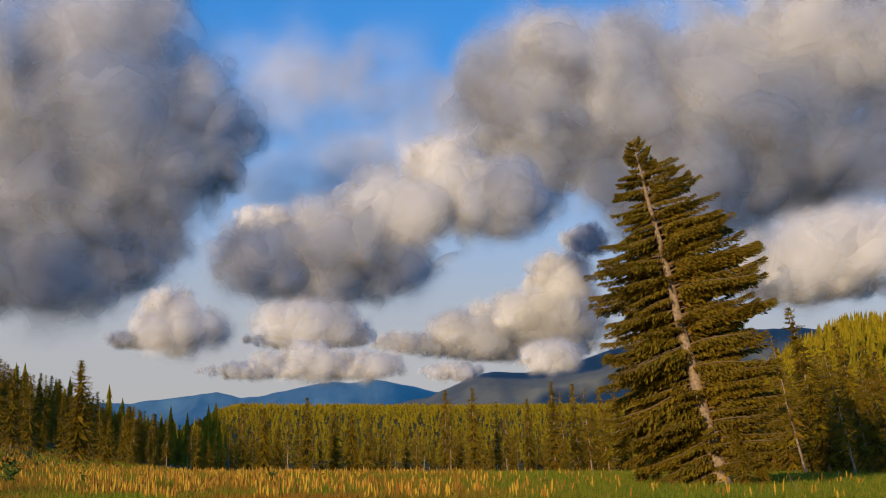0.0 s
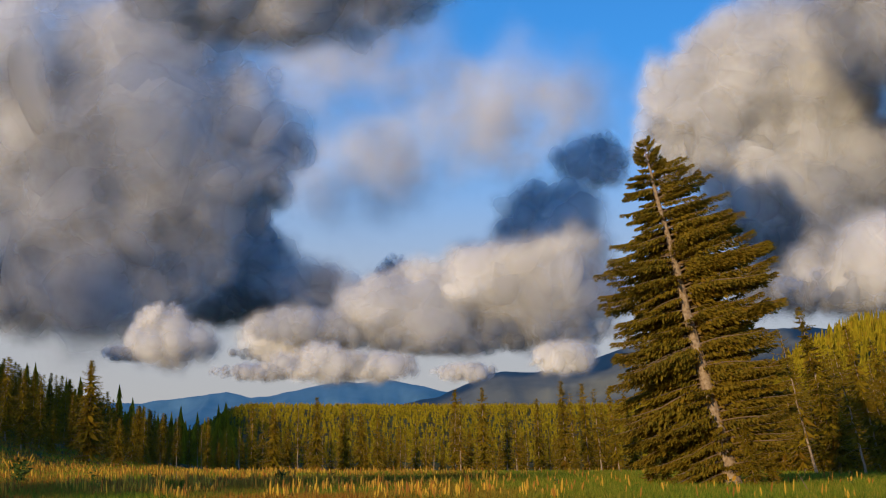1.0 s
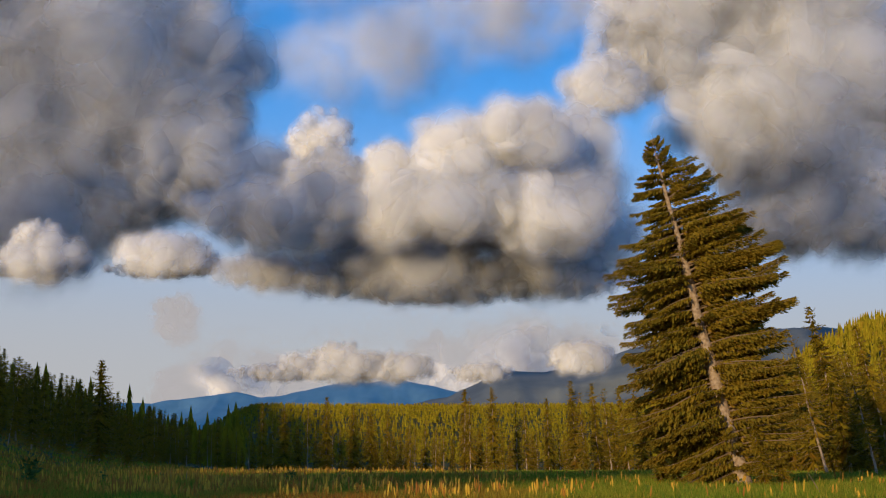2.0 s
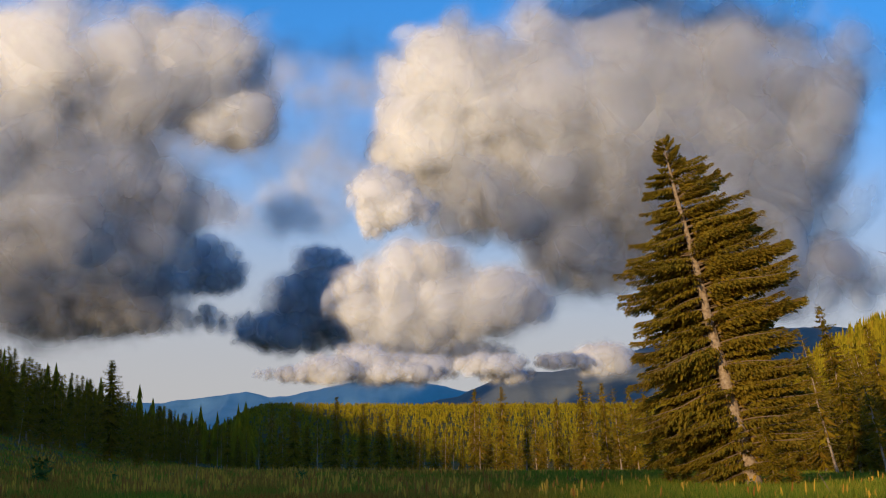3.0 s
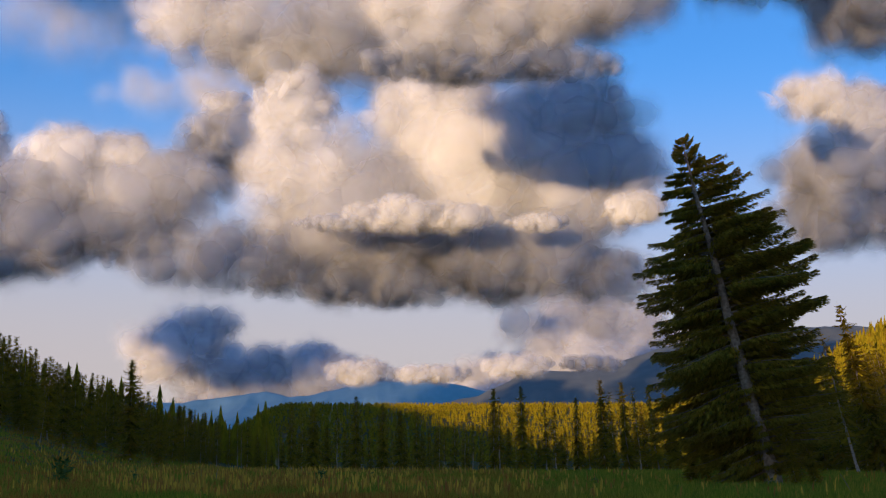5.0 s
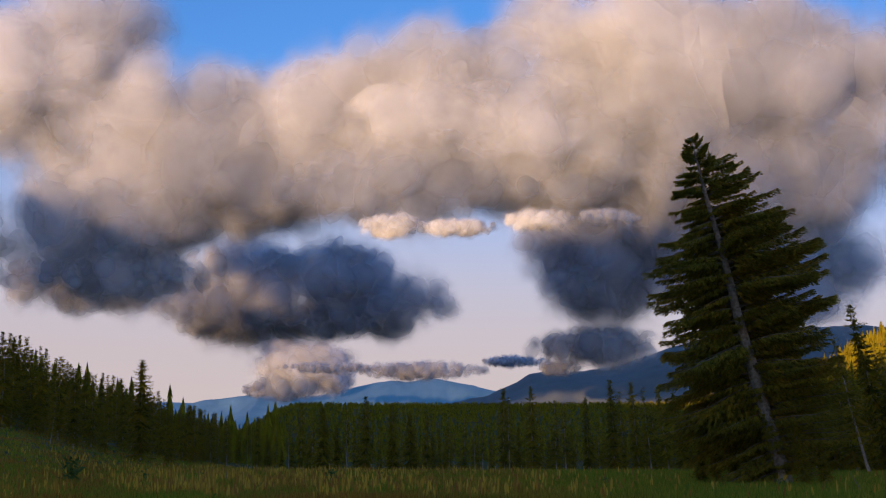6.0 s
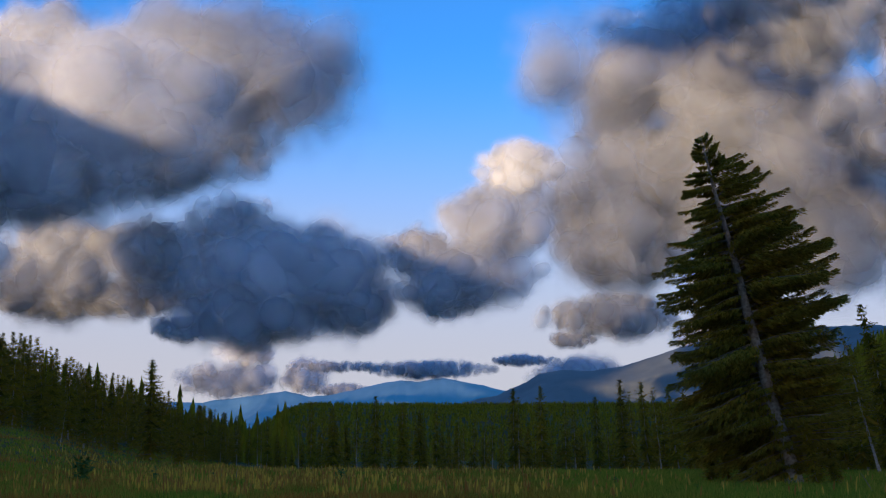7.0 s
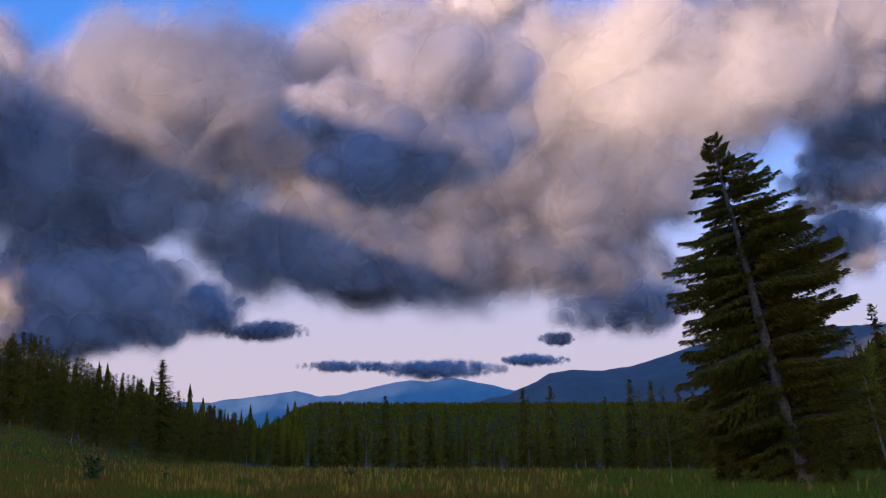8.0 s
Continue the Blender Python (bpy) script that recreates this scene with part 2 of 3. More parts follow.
def spruce(seed, h, spread, levels, per, twigs, shape=0.75, bare=0.06, ragged=0.25, width=0.20):
    """A spruce thing of height h: trunk and crown."""
    rnd = random.Random(seed)
    root = new("spruce_tree")
    path, (tv, tf) = trunk_mesh(h, h * 0.010, 6, rnd)
    trunk = new("trunk", mesh_of("spruce_trunk", tv, tf, [BARK], smooth=True))
    trunk.parent = root
    verts, faces, idx = [], [], []

    def reach(s):
        return spread * ((1 - s) ** shape * 0.94 + 0.06) * (0.6 + 0.4 * min(1, s / 0.2))

    for k in range(levels):                      # the dense inner needles, ragged and drooping
        s = bare + (0.97 - bare) * ((k + 0.5 * rnd.random()) / levels) ** 0.92
        points, r, o, turn = 15, reach(s) * rnd.uniform(0.5, 0.72), len(verts), rnd.random() * 6
        off = Vector((rnd.gauss(0, 0.08), rnd.gauss(0, 0.08), 0)) * r
        verts.append(off + Vector((0, 0, min(h, s * h + r * rnd.uniform(0.5, 0.9) + 0.2))))
        for j in range(points):
            a = turn + 6.283 * (j + rnd.uniform(-0.35, 0.35)) / points
            out = r * (rnd.uniform(0.7, 1.25) if j % 2 else rnd.uniform(0.2, 0.5))
            verts.append(off + Vector((out * math.cos(a), out * math.sin(a), s * h - rnd.uniform(-0.05, 0.35) * out + (0 if j % 2 else 0.3 * r))))
        for j in range(points):
            if rnd.random() > 0.12 + ragged * 0.8:
                faces.append((o, o + 1 + j, o + 1 + (j + 1) % points))
                idx.append(1)
    for k in range(levels * per):                # boughs in loose whorls, some missing
        s = bare + (0.985 - bare) * ((k // per + 0.35 * rnd.random()) / levels) ** 0.9
        if rnd.random() < ragged * 0.45:
            continue
        L = reach(s) * rnd.uniform(0.62, 1.12 + ragged * 0.5)
        bv, bf, bi = bough(rnd, L, rnd.uniform(-0.02, 0.16) + 0.5 * s * s, rnd.uniform(0.2, 0.45), twigs, width, 3, 0.17 * L + 0.16)
        m = Matrix.Translation((0, 0, s * h)) @ Matrix.Rotation(rnd.uniform(0, 6.283), 4, "Z")
        o = len(verts)
        verts += [m @ v for v in bv]
        faces += [tuple(i + o for i in f) for f in bf]
        idx += bi
    crown = new("crown", mesh_of("spruce_crown", verts, faces, [LIMB, NEEDLES], idx))
    crown.parent = root
    return tagged(root, "dark green spruce with a pale slender trunk at the forest edge", "tree", "spruces along the meadow")


def spray(verts, faces, base, along, up, length, width):
    """A hanging twig set with needles: a folded spray with a forked end."""
    side = along.cross(up)
    side = side.normalized() * width if side.length > 1e-4 else Vector((width, 0, 0))
    i = len(verts)
    a, b = base + along * length * 0.35, base + along * length * 0.72
    tip = base + along * length
    verts += [base, a + side, a - side, b + side * 0.8 - up * width * 0.5, b - side * 0.8 - up * width * 0.5, tip + side * 0.45, tip - side * 0.45, b + up * width * 0.25]
    faces += [(i, i + 1, i + 2), (i + 1, i + 3, i + 7), (i + 1, i + 7, i + 2), (i + 2, i + 7, i + 4), (i + 3, i + 5, i + 7), (i + 4, i + 7, i + 6)]


def hero_bough(rnd, length, rise, droop, fill):
    """A long bough of the great spruce along +x: bare near the trunk, sprays hanging on both sides, the end turned up."""
    n, path = 8, []
    bend = rnd.uniform(-0.08, 0.08)
    for k in range(n + 1):
        s = k / n
        path.append(Vector((length * s, length * bend * s * s, length * (rise * s - droop * s * s + 0.55 * max(0, s - 0.62) ** 2))))
    verts, faces = tube(path, [max(0.006, 0.017 * length ** 0.75 * (1 - 0.88 * k / n)) for k in range(n + 1)], 5)
    limb = len(faces)
    count = int((44 + 125 * length) * fill)
    for k in range(count):
        s = 0.10 + 0.90 * ((k + rnd.random()) / count) ** 0.75
        i = min(int(s * n), n - 1)
        p = path[i].lerp(path[i + 1], s * n - i)
        d = (path[i + 1] - path[i]).normalized()
        ang = (1 if k % 2 else -1) * radians(rnd.uniform(15, 62)) if s < 0.95 else rnd.uniform(-0.4, 0.4)
        out = (Matrix.Rotation(ang, 3, "Z") @ d + Vector((0, 0, rnd.uniform(-1.35, 0.08) * (1.1 - 0.65 * s)))).normalized()
        reach = (0.17 + 0.042 * length) * rnd.uniform(0.55, 1.3) * (1.2 - 0.5 * s)
        p = p + Vector((0, 1 if k % 2 else -1, 0)) * rnd.random() * 0.20 * length * math.sin(math.pi * min(1, s + 0.08)) + Vector((0, 0, -rnd.random() ** 2 * 0.07 * length))
        spray(verts, faces, p, out, Vector((rnd.uniform(-0.7, 0.7), rnd.uniform(-0.7, 0.7), 1)).normalized(), reach, reach * rnd.uniform(0.10, 0.17))
    return verts, faces, [0] * limb + [1] * (len(faces) - limb)


def hero_spruce():
    rnd = random.Random(11)
    h, root = 20.6, new("spruce_tree")
    path, (tv, tf) = trunk_mesh(h, 0.45, 14, rnd, 0.0025)
    trunk = new("trunk", mesh_of("great_trunk", tv, tf, [BARK], smooth=True))
    trunk.parent = root
    # bough reach left and right of the trunk, fitted to the camera's view
    left_profile = [(0.03, 2.6), (0.10, 4.0), (0.18, 5.0), (0.27, 6.0), (0.36, 6.2), (0.45, 4.6), (0.52, 4.5), (0.60, 4.8), (0.68, 4.0), (0.735, 3.1), (0.755, 1.2), (0.80, 2.2), (0.86, 1.8), (0.92, 1.05), (0.97, 0.5), (1, 0.1)]
    right_profile = [(0.03, 2.8), (0.10, 4.2), (0.18, 4.9), (0.30, 4.7), (0.40, 4.5), (0.50, 5.3), (0.60, 5.3), (0.70, 4.6), (0.80, 3.5), (0.87, 2.5), (0.93, 1.5), (0.97, 0.7), (1, 0.12)]
    sizes = (0.35, 0.8, 1.5, 2.5, 3.7, 5.2)
    limbs = {}
    for size in sizes:
        for kind in range(7):                    # the last two half dead
            bv, bf, bi = hero_bough(rnd, size, rnd.uniform(-0.03, 0.08), rnd.uniform(0.12, 0.30), rnd.uniform(0.75, 1.0) if kind < 5 else 0.35)
            limbs[size, kind] = mesh_of("bough", bv, bf, [LIMB, HERO_NEEDLES], bi)
    whorls = 54
    for k in range(whorls):
        s = 0.045 + 0.95 * (k + 0.25 * rnd.random()) / whorls
        left_reach, right_reach = (np.interp(s, [p[0] for p in side], [p[1] for p in side]) for side in (left_profile, right_profile))
        for j in range(14 if s < 0.85 else 13):
            a = rnd.uniform(-180, 180)
            open_side = abs((a + 98 + 180) % 360 - 180) < 46     # where the bare trunk shows
            if open_side and rnd.random() < 0.92:
                continue
            mix = 0.5 + 0.5 * math.cos(radians(a))
            L = max(0.14, (left_reach * (1 - mix) + right_reach * mix) * (1.04 - 0.55 * rnd.random() ** 1.6) * (0.5 if open_side else 1))
            size = min(sizes, key=lambda q: abs(math.log(q / L)))
            kind = rnd.choice((5, 6)) if s < 0.2 and rnd.random() < 0.55 else rnd.randrange(5)
            rise = rnd.uniform(-8, 7) + 5 * mix + 14 * s ** 2 + 430 * max(0, s - 0.89)
            ob = new("bough", limbs[size, kind])
            ob.parent = root
            ob.matrix_basis = Matrix.Translation((0, 0, (s + rnd.uniform(-0.004, 0.004)) * h)) @ Matrix.Rotation(radians(a), 4, "Z") @ Matrix.Rotation(-radians(rise), 4, "Y") @ Matrix.Scale(L / size, 4)
    return tagged(root, "tall leaning spruce with pale bare trunk, alone on the meadow", "tree")


def ground_z(x, y):
    return float(height(np.array([x]), np.array([y]))[0])


def stand(ob, u, d, size=1.0, lean=0.0, turn=None):
    """Stand a thing on the land at column u of the middle view, d ahead."""
    a, _ = slopes(u, 812)
    x, y = a * d, d
    m = pose(x, y, ground_z(x, y) - 0.05, 0, -lean, 0) @ pose(0, 0, 0, 0, 0, random.uniform(0, 360) if turn is None else turn)
    ob.matrix_basis = m
    ob.scale = (size,) * 3
    return ob


# place and lean fitted to the camera's view
hero = stand(hero_spruce(), 1352, 82, 1.0, 13.5, 0)

PROTOS = [spruce(21, 15, 3.1, 30, 7, 15, 0.8, 0.02), spruce(22, 15, 2.7, 32, 6, 14, 0.75, 0.04), spruce(23, 15, 2.2, 24, 5, 10, 0.6, 0.20, 0.6),
          spruce(24, 15, 3.8, 30, 8, 16, 0.85, 0.02), spruce(25, 15, 2.3, 32, 5, 13, 0.65, 0.06, 0.4), spruce(26, 15, 2.0, 22, 5, 9, 0.55, 0.34, 0.7),
          spruce(27, 15, 3.0, 27, 6, 14, 0.95, 0.03, 0.45)]
used = [False] * len(PROTOS)


def plant(kind, u, top, d, lean=0.0):
    """A spruce whose top reaches line `top` of the middle view."""
    a, e = slopes(u, top)
    a0, _ = slopes(u, 812)
    size = max(0.25, (EYE + e * d - ground_z(a0 * d, d)) / 15)
    if used[kind]:
        return_ob = copy_thing(PROTOS[kind], Matrix())
    else:
        return_ob, used[kind] = PROTOS[kind], True
    return stand(return_ob, u, d, size, lean)


# single trees that stand out: kind, column, line of the top, distance, lean
for row in [(3, 211, 632, 190, 0), (3, 264, 735, 180, 0), (1, 92, 648, 200, 0), (0, 146, 718, 205, 0), (2, 50, 690, 185, -6), (0, 12, 640, 230, 0),
            (1, 180, 690, 230, 0), (0, 298, 715, 250, 0), (0, 340, 728, 260, 0), (4, 420, 735, 250, 0), (4, 498, 710, 262, 0), (3, 537, 716, 250, 0),
            (1, 612, 698, 235, 0), (0, 660, 712, 245, 0), (4, 720, 725, 250, 0), (2, 760, 745, 240, 0), (2, 806, 752, 238, 0), (4, 857, 684, 232, 0),
            (2, 868, 700, 230, 1), (1, 908, 680, 225, 1), (2, 950, 706, 235, 1), (2, 968, 712, 228, 2), (4, 1008, 700, 240, 2), (1, 1055, 668, 230, 3),
            (2, 1072, 690, 226, 4), (4, 1098, 672, 236, 5), (0, 1072, 770, 205, 2), (2, 1120, 682, 220, 6), (4, 1150, 680, 220, 7), (0, 1180, 690, 230, 8),
            (1, 1545, 525, 150, 13), (2, 1500, 578, 145, 13), (2, 1590, 600, 140, 13), (0, 1480, 640, 160, 12), (0, 1440, 640, 170, 10), (1, 1620, 560, 150, 13),
            (0, 1560, 650, 150, 12), (4, 1660, 590, 150, 13), (0, 1640, 660, 140, 12), (0, 1400, 690, 190, 10), (0, 1520, 700, 150, 12)]:
    plant(*row)

for row in [(3, 1272, 770, 84, 9), (0, 1235, 800, 86, 5), (3, 1392, 752, 80, 11), (0, 1425, 800, 81, 10), (1, 1300, 800, 85, 10), (3, 1205, 825, 88, 0)]:
    sapling = plant(*row)
    tagged(sapling, "small brownish young spruce at the foot of the leaning tree", "tree", "young spruces")

# the rows of the forest edge between them
rnd = random.Random(5)
for k in range(84):
    u = 300 + 900 * (k + rnd.random()) / 84
    plant(rnd.choice((0, 1, 6, 2, 4, 3, 5, 2)), u, rnd.triangular(705, 800, 775), rnd.uniform(240, 330), np.interp(u, [900, 1200], [0, 8]))
for k in range(170):
    u = -150 + 520 * (k + rnd.random()) / 170
    d = rnd.uniform(215, 380)
    sky_line = np.interp(u, [-150, 0, 60, 130, 200, 250, 300, 340, 380], [560, 590, 625, 645, 668, 690, 712, 726, 738])
    plant(rnd.choice((0, 1, 3, 6, 6)), u, sky_line + rnd.uniform(0, 30) if k % 2 else sky_line + rnd.uniform(20, 110), d)
for k in range(64):
    u = 1340 + 370 * (k + rnd.random()) / 64
    plant(rnd.choice((0, 3, 1, 6, 5)), u, rnd.uniform(610, 740), rnd.uniform(160, 260), 11)


def far_forest(name, seed, count, az, dist, size, label):
    """Many small spruces on the hills, as one mesh of stuff."""
    rnd = random.Random(seed)
    verts, faces = [], []
    for _ in range(count):
        d = math.sqrt(rnd.uniform(dist[0] ** 2, dist[1] ** 2))
        b = radians(rnd.uniform(*az))
        x, y = math.sin(b) * d, math.cos(b) * d
        z = ground_z(x, y)
        h = size * rnd.uniform(0.6, 1.25)
        tiers, points = (6, 10) if size > 8 else (4, 8)
        turn = rnd.random() * 6
        for k in range(tiers):
            s = k / tiers
            r = (0.16 if size > 8 else 0.26) * h * ((1 - s) ** 0.85 + 0.06) * rnd.uniform(0.85, 1.15)
            z0, z1 = z + h * (0.03 + 0.9 * s), z + h * min(1, 0.03 + 0.9 * s + 0.27)
            i = len(verts)
            verts.append((x, y, z1))
            for j in range(points):
                a = turn + k * 1.3 + 6.283 * (j + rnd.uniform(-0.3, 0.3)) / points
                rr = r * (rnd.uniform(0.8, 1.3) if j % 2 else rnd.uniform(0.3, 0.6))
                verts.append((x + rr * math.cos(a), y + rr * math.sin(a), z0 + (0 if j % 2 else 0.06 * h) - rnd.uniform(0, 0.03) * h))
            faces += [(i, i + 1 + j, i + 1 + (j + 1) % points) for j in range(points)]
    ob = new(name, mesh_of(name, verts, faces, [NEEDLES_FAR]))
    return tagged(ob, label, "forest", kind="stuff")


far_forest("hill_forest", 1, 9000, (-11, 13), (700, 1620), 5.2, "dense spruce forest on the far hillside")
far_forest("slope_forest", 2, 1300, (-26, -7), (340, 900), 14, "dark spruce forest climbing the slope")
far_forest("ridge_forest", 3, 2600, (9, 26), (280, 1450), 14, "sunlit spruce forest on the hillside")


# ---------------------------------------------------------------- meadow
def mat_blades():
    m, t, b = material("meadow_grass", 0.85)
    isl = t.nodes.new("ShaderNodeNewGeometry").outputs["Random Per Island"]
    b.inputs["Specular IOR Level"].default_value = 0.04
    patch = noise_out(t, 0.13, 4)
    green = ramp(t, isl, [(0, (0.11, 0.19, 0.015)), (0.6, (0.23, 0.31, 0.026)), (1, (0.42, 0.33, 0.04))])
    rust = ramp(t, isl, [(0, (0.28, 0.125, 0.02)), (0.6, (0.50, 0.225, 0.035)), (1, (0.34, 0.30, 0.04))])
    east = t.nodes.new("ShaderNodeSeparateXYZ")                # the rusty dock thins out towards the leaning spruce
    t.links.new(t.nodes.new("ShaderNodeTexCoord").outputs["Object"], east.inputs[0])
    thin = node(t, "ShaderNodeMapRange")
    for key, v in zip(("From Min", "From Max", "To Min", "To Max"), (-1.0, 9.0, 1.0, 0.15)):
        thin.inputs[key].default_value = v
    t.links.new(east.outputs["X"], thin.inputs["Value"])
    share = t.nodes.new("ShaderNodeMath")
    share.operation = "MULTIPLY"
    t.links.new(ramp(t, patch, [(0.44, (0, 0, 0)), (0.56, (1, 1, 1))]), share.inputs[0])
    t.links.new(thin.outputs[0], share.inputs[1])
    c = mixed(t, share.outputs[0], green, rust)
    t.links.new(c, b.inputs["Base Color"])
    through_leaf = t.nodes.new("ShaderNodeBsdfTranslucent")
    t.links.new(c, through_leaf.inputs["Color"])
    mix = node(t, "ShaderNodeMixShader", Fac=0.35)
    t.links.new(b.outputs[0], mix.inputs[1])
    t.links.new(through_leaf.outputs[0], mix.inputs[2])
    t.links.new(mix.outputs[0], t.nodes["Material Output"].inputs[0])
    return m


BLADES = mat_blades()


def mat_plain(name, a, b_, scale=3.0):
    m, t, b = material(name, 0.75)
    isl = t.nodes.new("ShaderNodeNewGeometry").outputs["Random Per Island"]
    t.links.new(ramp(t, isl, [(0, a), (1, b_)]), b.inputs["Base Color"])
    return m


FLOWER = mat_plain("dock_spikes", (0.36, 0.14, 0.018), (0.74, 0.46, 0.04))
LEAF = mat_plain("broad_leaf", (0.06, 0.11, 0.02), (0.14, 0.20, 0.03))


def build_grass():
    rnd = np.random.RandomState(4)
    n = 60000
    d = 50 * (250 / 50) ** rnd.rand(n)
    a = rnd.uniform(-0.37, 0.37, n)
    x, y = a * d, d
    z = height(x, y)
    verts, faces = [], []
    for k in range(3):
        h = rnd.uniform(0.18, 0.5, n)
        wdt = rnd.uniform(0.02, 0.05, n) * (0.6 + d / 150)
        ang = rnd.uniform(0, 3.14, n)
        ox, oy = rnd.normal(0, 0.12, (2, n))
        dx, dy = np.cos(ang) * wdt, np.sin(ang) * wdt * 0.5
        tx, ty = rnd.normal(0, 0.12, (2, n))
        i = 3 * n * k
        v = np.empty((n, 3, 3))
        v[:, 0] = np.stack([x + ox - dx, y + oy - dy, z - 0.03], -1)
        v[:, 1] = np.stack([x + ox + dx, y + oy + dy, z - 0.03], -1)
        v[:, 2] = np.stack([x + ox + tx, y + oy + ty, z + h], -1)
        verts.append(v.reshape(-1, 3))
        faces.append(np.arange(3 * n).reshape(-1, 3) + i)
    ob = new("grass", mesh_of("grass", np.concatenate(verts), np.concatenate(faces), [BLADES]))
    tagged(ob, "tall rust and green meadow grass", "grass", kind="stuff")


build_grass()


def build_flowers():
    rnd = random.Random(9)
    verts, faces, idx = [], [], []
    for _ in range(3600):
        d = 52 * (190 / 52) ** rnd.random()
        u = rnd.triangular(-100, 1150, 300) if rnd.random() < 0.85 else rnd.uniform(-100, 1700)
        if vnoise(np.array([[u / 60, d / 9, 0]]), 3)[0] < 0.38:
            continue
        x = slopes(u, 812)[0] * d
        z = ground_z(x, d)
        h, r = rnd.uniform(0.35, 0.7) + 0.35 * rnd.random() ** 3, rnd.uniform(0.025, 0.06)
        tip = Vector((rnd.gauss(0, 0.06), rnd.gauss(0, 0.06), h))
        base = Vector((x, d, z - 0.02))
        pts = [base, base + tip * 0.35, base + tip * 0.55, base + tip * 0.85, base + tip]
        tv, tf = tube(pts, [0.008, 0.012, r, r * 0.8, 0.005], 5)
        o = len(verts)
        verts += tv
        faces += [tuple(i + o for i in f) for f in tf]
        idx += [1] * 5 + [0] * 15
    ob = new("dock_flowers", mesh_of("dock_flowers", verts, faces, [FLOWER, LEAF], idx))
    tagged(ob, "yellow-brown dock flower spikes standing in the meadow", "flowers", kind="stuff")


build_flowers()


def leafy_plant(seed, h, leaves, spikes):
    """A broad-leaved meadow plant with flower spikes."""
    rnd = random.Random(seed)
    root = new("meadow_plant")
    for k in range(spikes):
        tip = Vector((rnd.gauss(0, 0.22) * h, rnd.gauss(0, 0.2) * h, h * rnd.uniform(0.75, 1.0)))
        tv, tf = tube([tip * q for q in (0, 0.3, 0.6, 0.7, 0.92, 1)], [0.02, 0.016, 0.013, 0.05, 0.04, 0.006], 6)
        stem = new("flower_spike", mesh_of("flower_spike", tv, tf, [LEAF, FLOWER], [0] * 12 + [1] * 18))
        stem.parent = root
    verts, faces = [], []
    for k in range(leaves):
        a, z = rnd.uniform(0, 6.283), h * rnd.uniform(0.02, 0.72)
        out = Vector((math.cos(a), math.sin(a), rnd.uniform(-0.1, 0.8))).normalized()
        base = Vector((rnd.gauss(0, 0.12) * h, rnd.gauss(0, 0.12) * h, z))
        twig(verts, faces, base, out, Vector((rnd.uniform(-0.6, 0.6), rnd.uniform(-1, 0.2), 1)).normalized(), h * rnd.uniform(0.14, 0.28), h * rnd.uniform(0.03, 0.06))
    foliage = new("foliage", mesh_of("plant_foliage", verts, faces, [LEAF]))
    foliage.parent = root
    return tagged(root, "leafy green meadow plant with yellow flower spikes", "plant", "meadow plants")


for seed, u, d, h, leaves, spikes in [(1, 92, 88, 2.0, 170, 9), (2, 220, 92, 1.2, 80, 8), (3, 552, 90, 1.25, 120, 3), (4, 322, 96, 0.95, 60, 6), (5, 1346, 79, 0.8, 70, 3),
                                      (6, 1036, 84, 0.75, 80, 0), (7, 640, 100, 0.9, 50, 5), (8, 940, 64, 0.5, 90, 0), (9, 1560, 82, 0.8, 60, 3), (10, 780, 75, 0.55, 70, 1),
                                      (11, 430, 70, 0.6, 60, 4), (12, 1180, 72, 0.5, 70, 0), (13, 20, 76, 0.7, 60, 4)]:
    stand(leafy_plant(seed, h, leaves, spikes), u, d, 1.0, 0, 0)


def dry_stalk(u, d, path, r):
    """A bent dead stalk standing in the grass."""
    tv, tf = tube(path, [r * (1 - 0.8 * k / (len(path) - 1)) for k in range(len(path))], 6)
    ob = new("dry_stalk", mesh_of("dry_stalk", tv, tf, [LIMB], smooth=True))
    tagged(ob, "bent dry stalk standing in the meadow grass", "plant", "dry stalks")
    return stand(ob, u, d, 1.0, 0, 0)


dry_stalk(1492, 62, [(0, 0, -0.05), (-0.2, 0, 0.35), (-0.42, 0.03, 0.75), (-0.62, 0, 1.05)], 0.035)
dry_stalk(366, 96, [(0, 0, -0.05), (0.02, 0, 0.7), (0.12, 0, 1.05), (0.32, 0, 1.22), (0.5, 0, 1.1)], 0.028)
dry_stalk(340, 98, [(0, 0, -0.05), (-0.04, 0, 0.5), (-0.05, 0, 1.05)], 0.022)


# ---------------------------------------------------------------- clouds
VAPOUR, VEIL = mat_vapour("cloud_vapour", 0.50), mat_vapour("cloud_veil", 0.06, 0.05)
MOVES = []


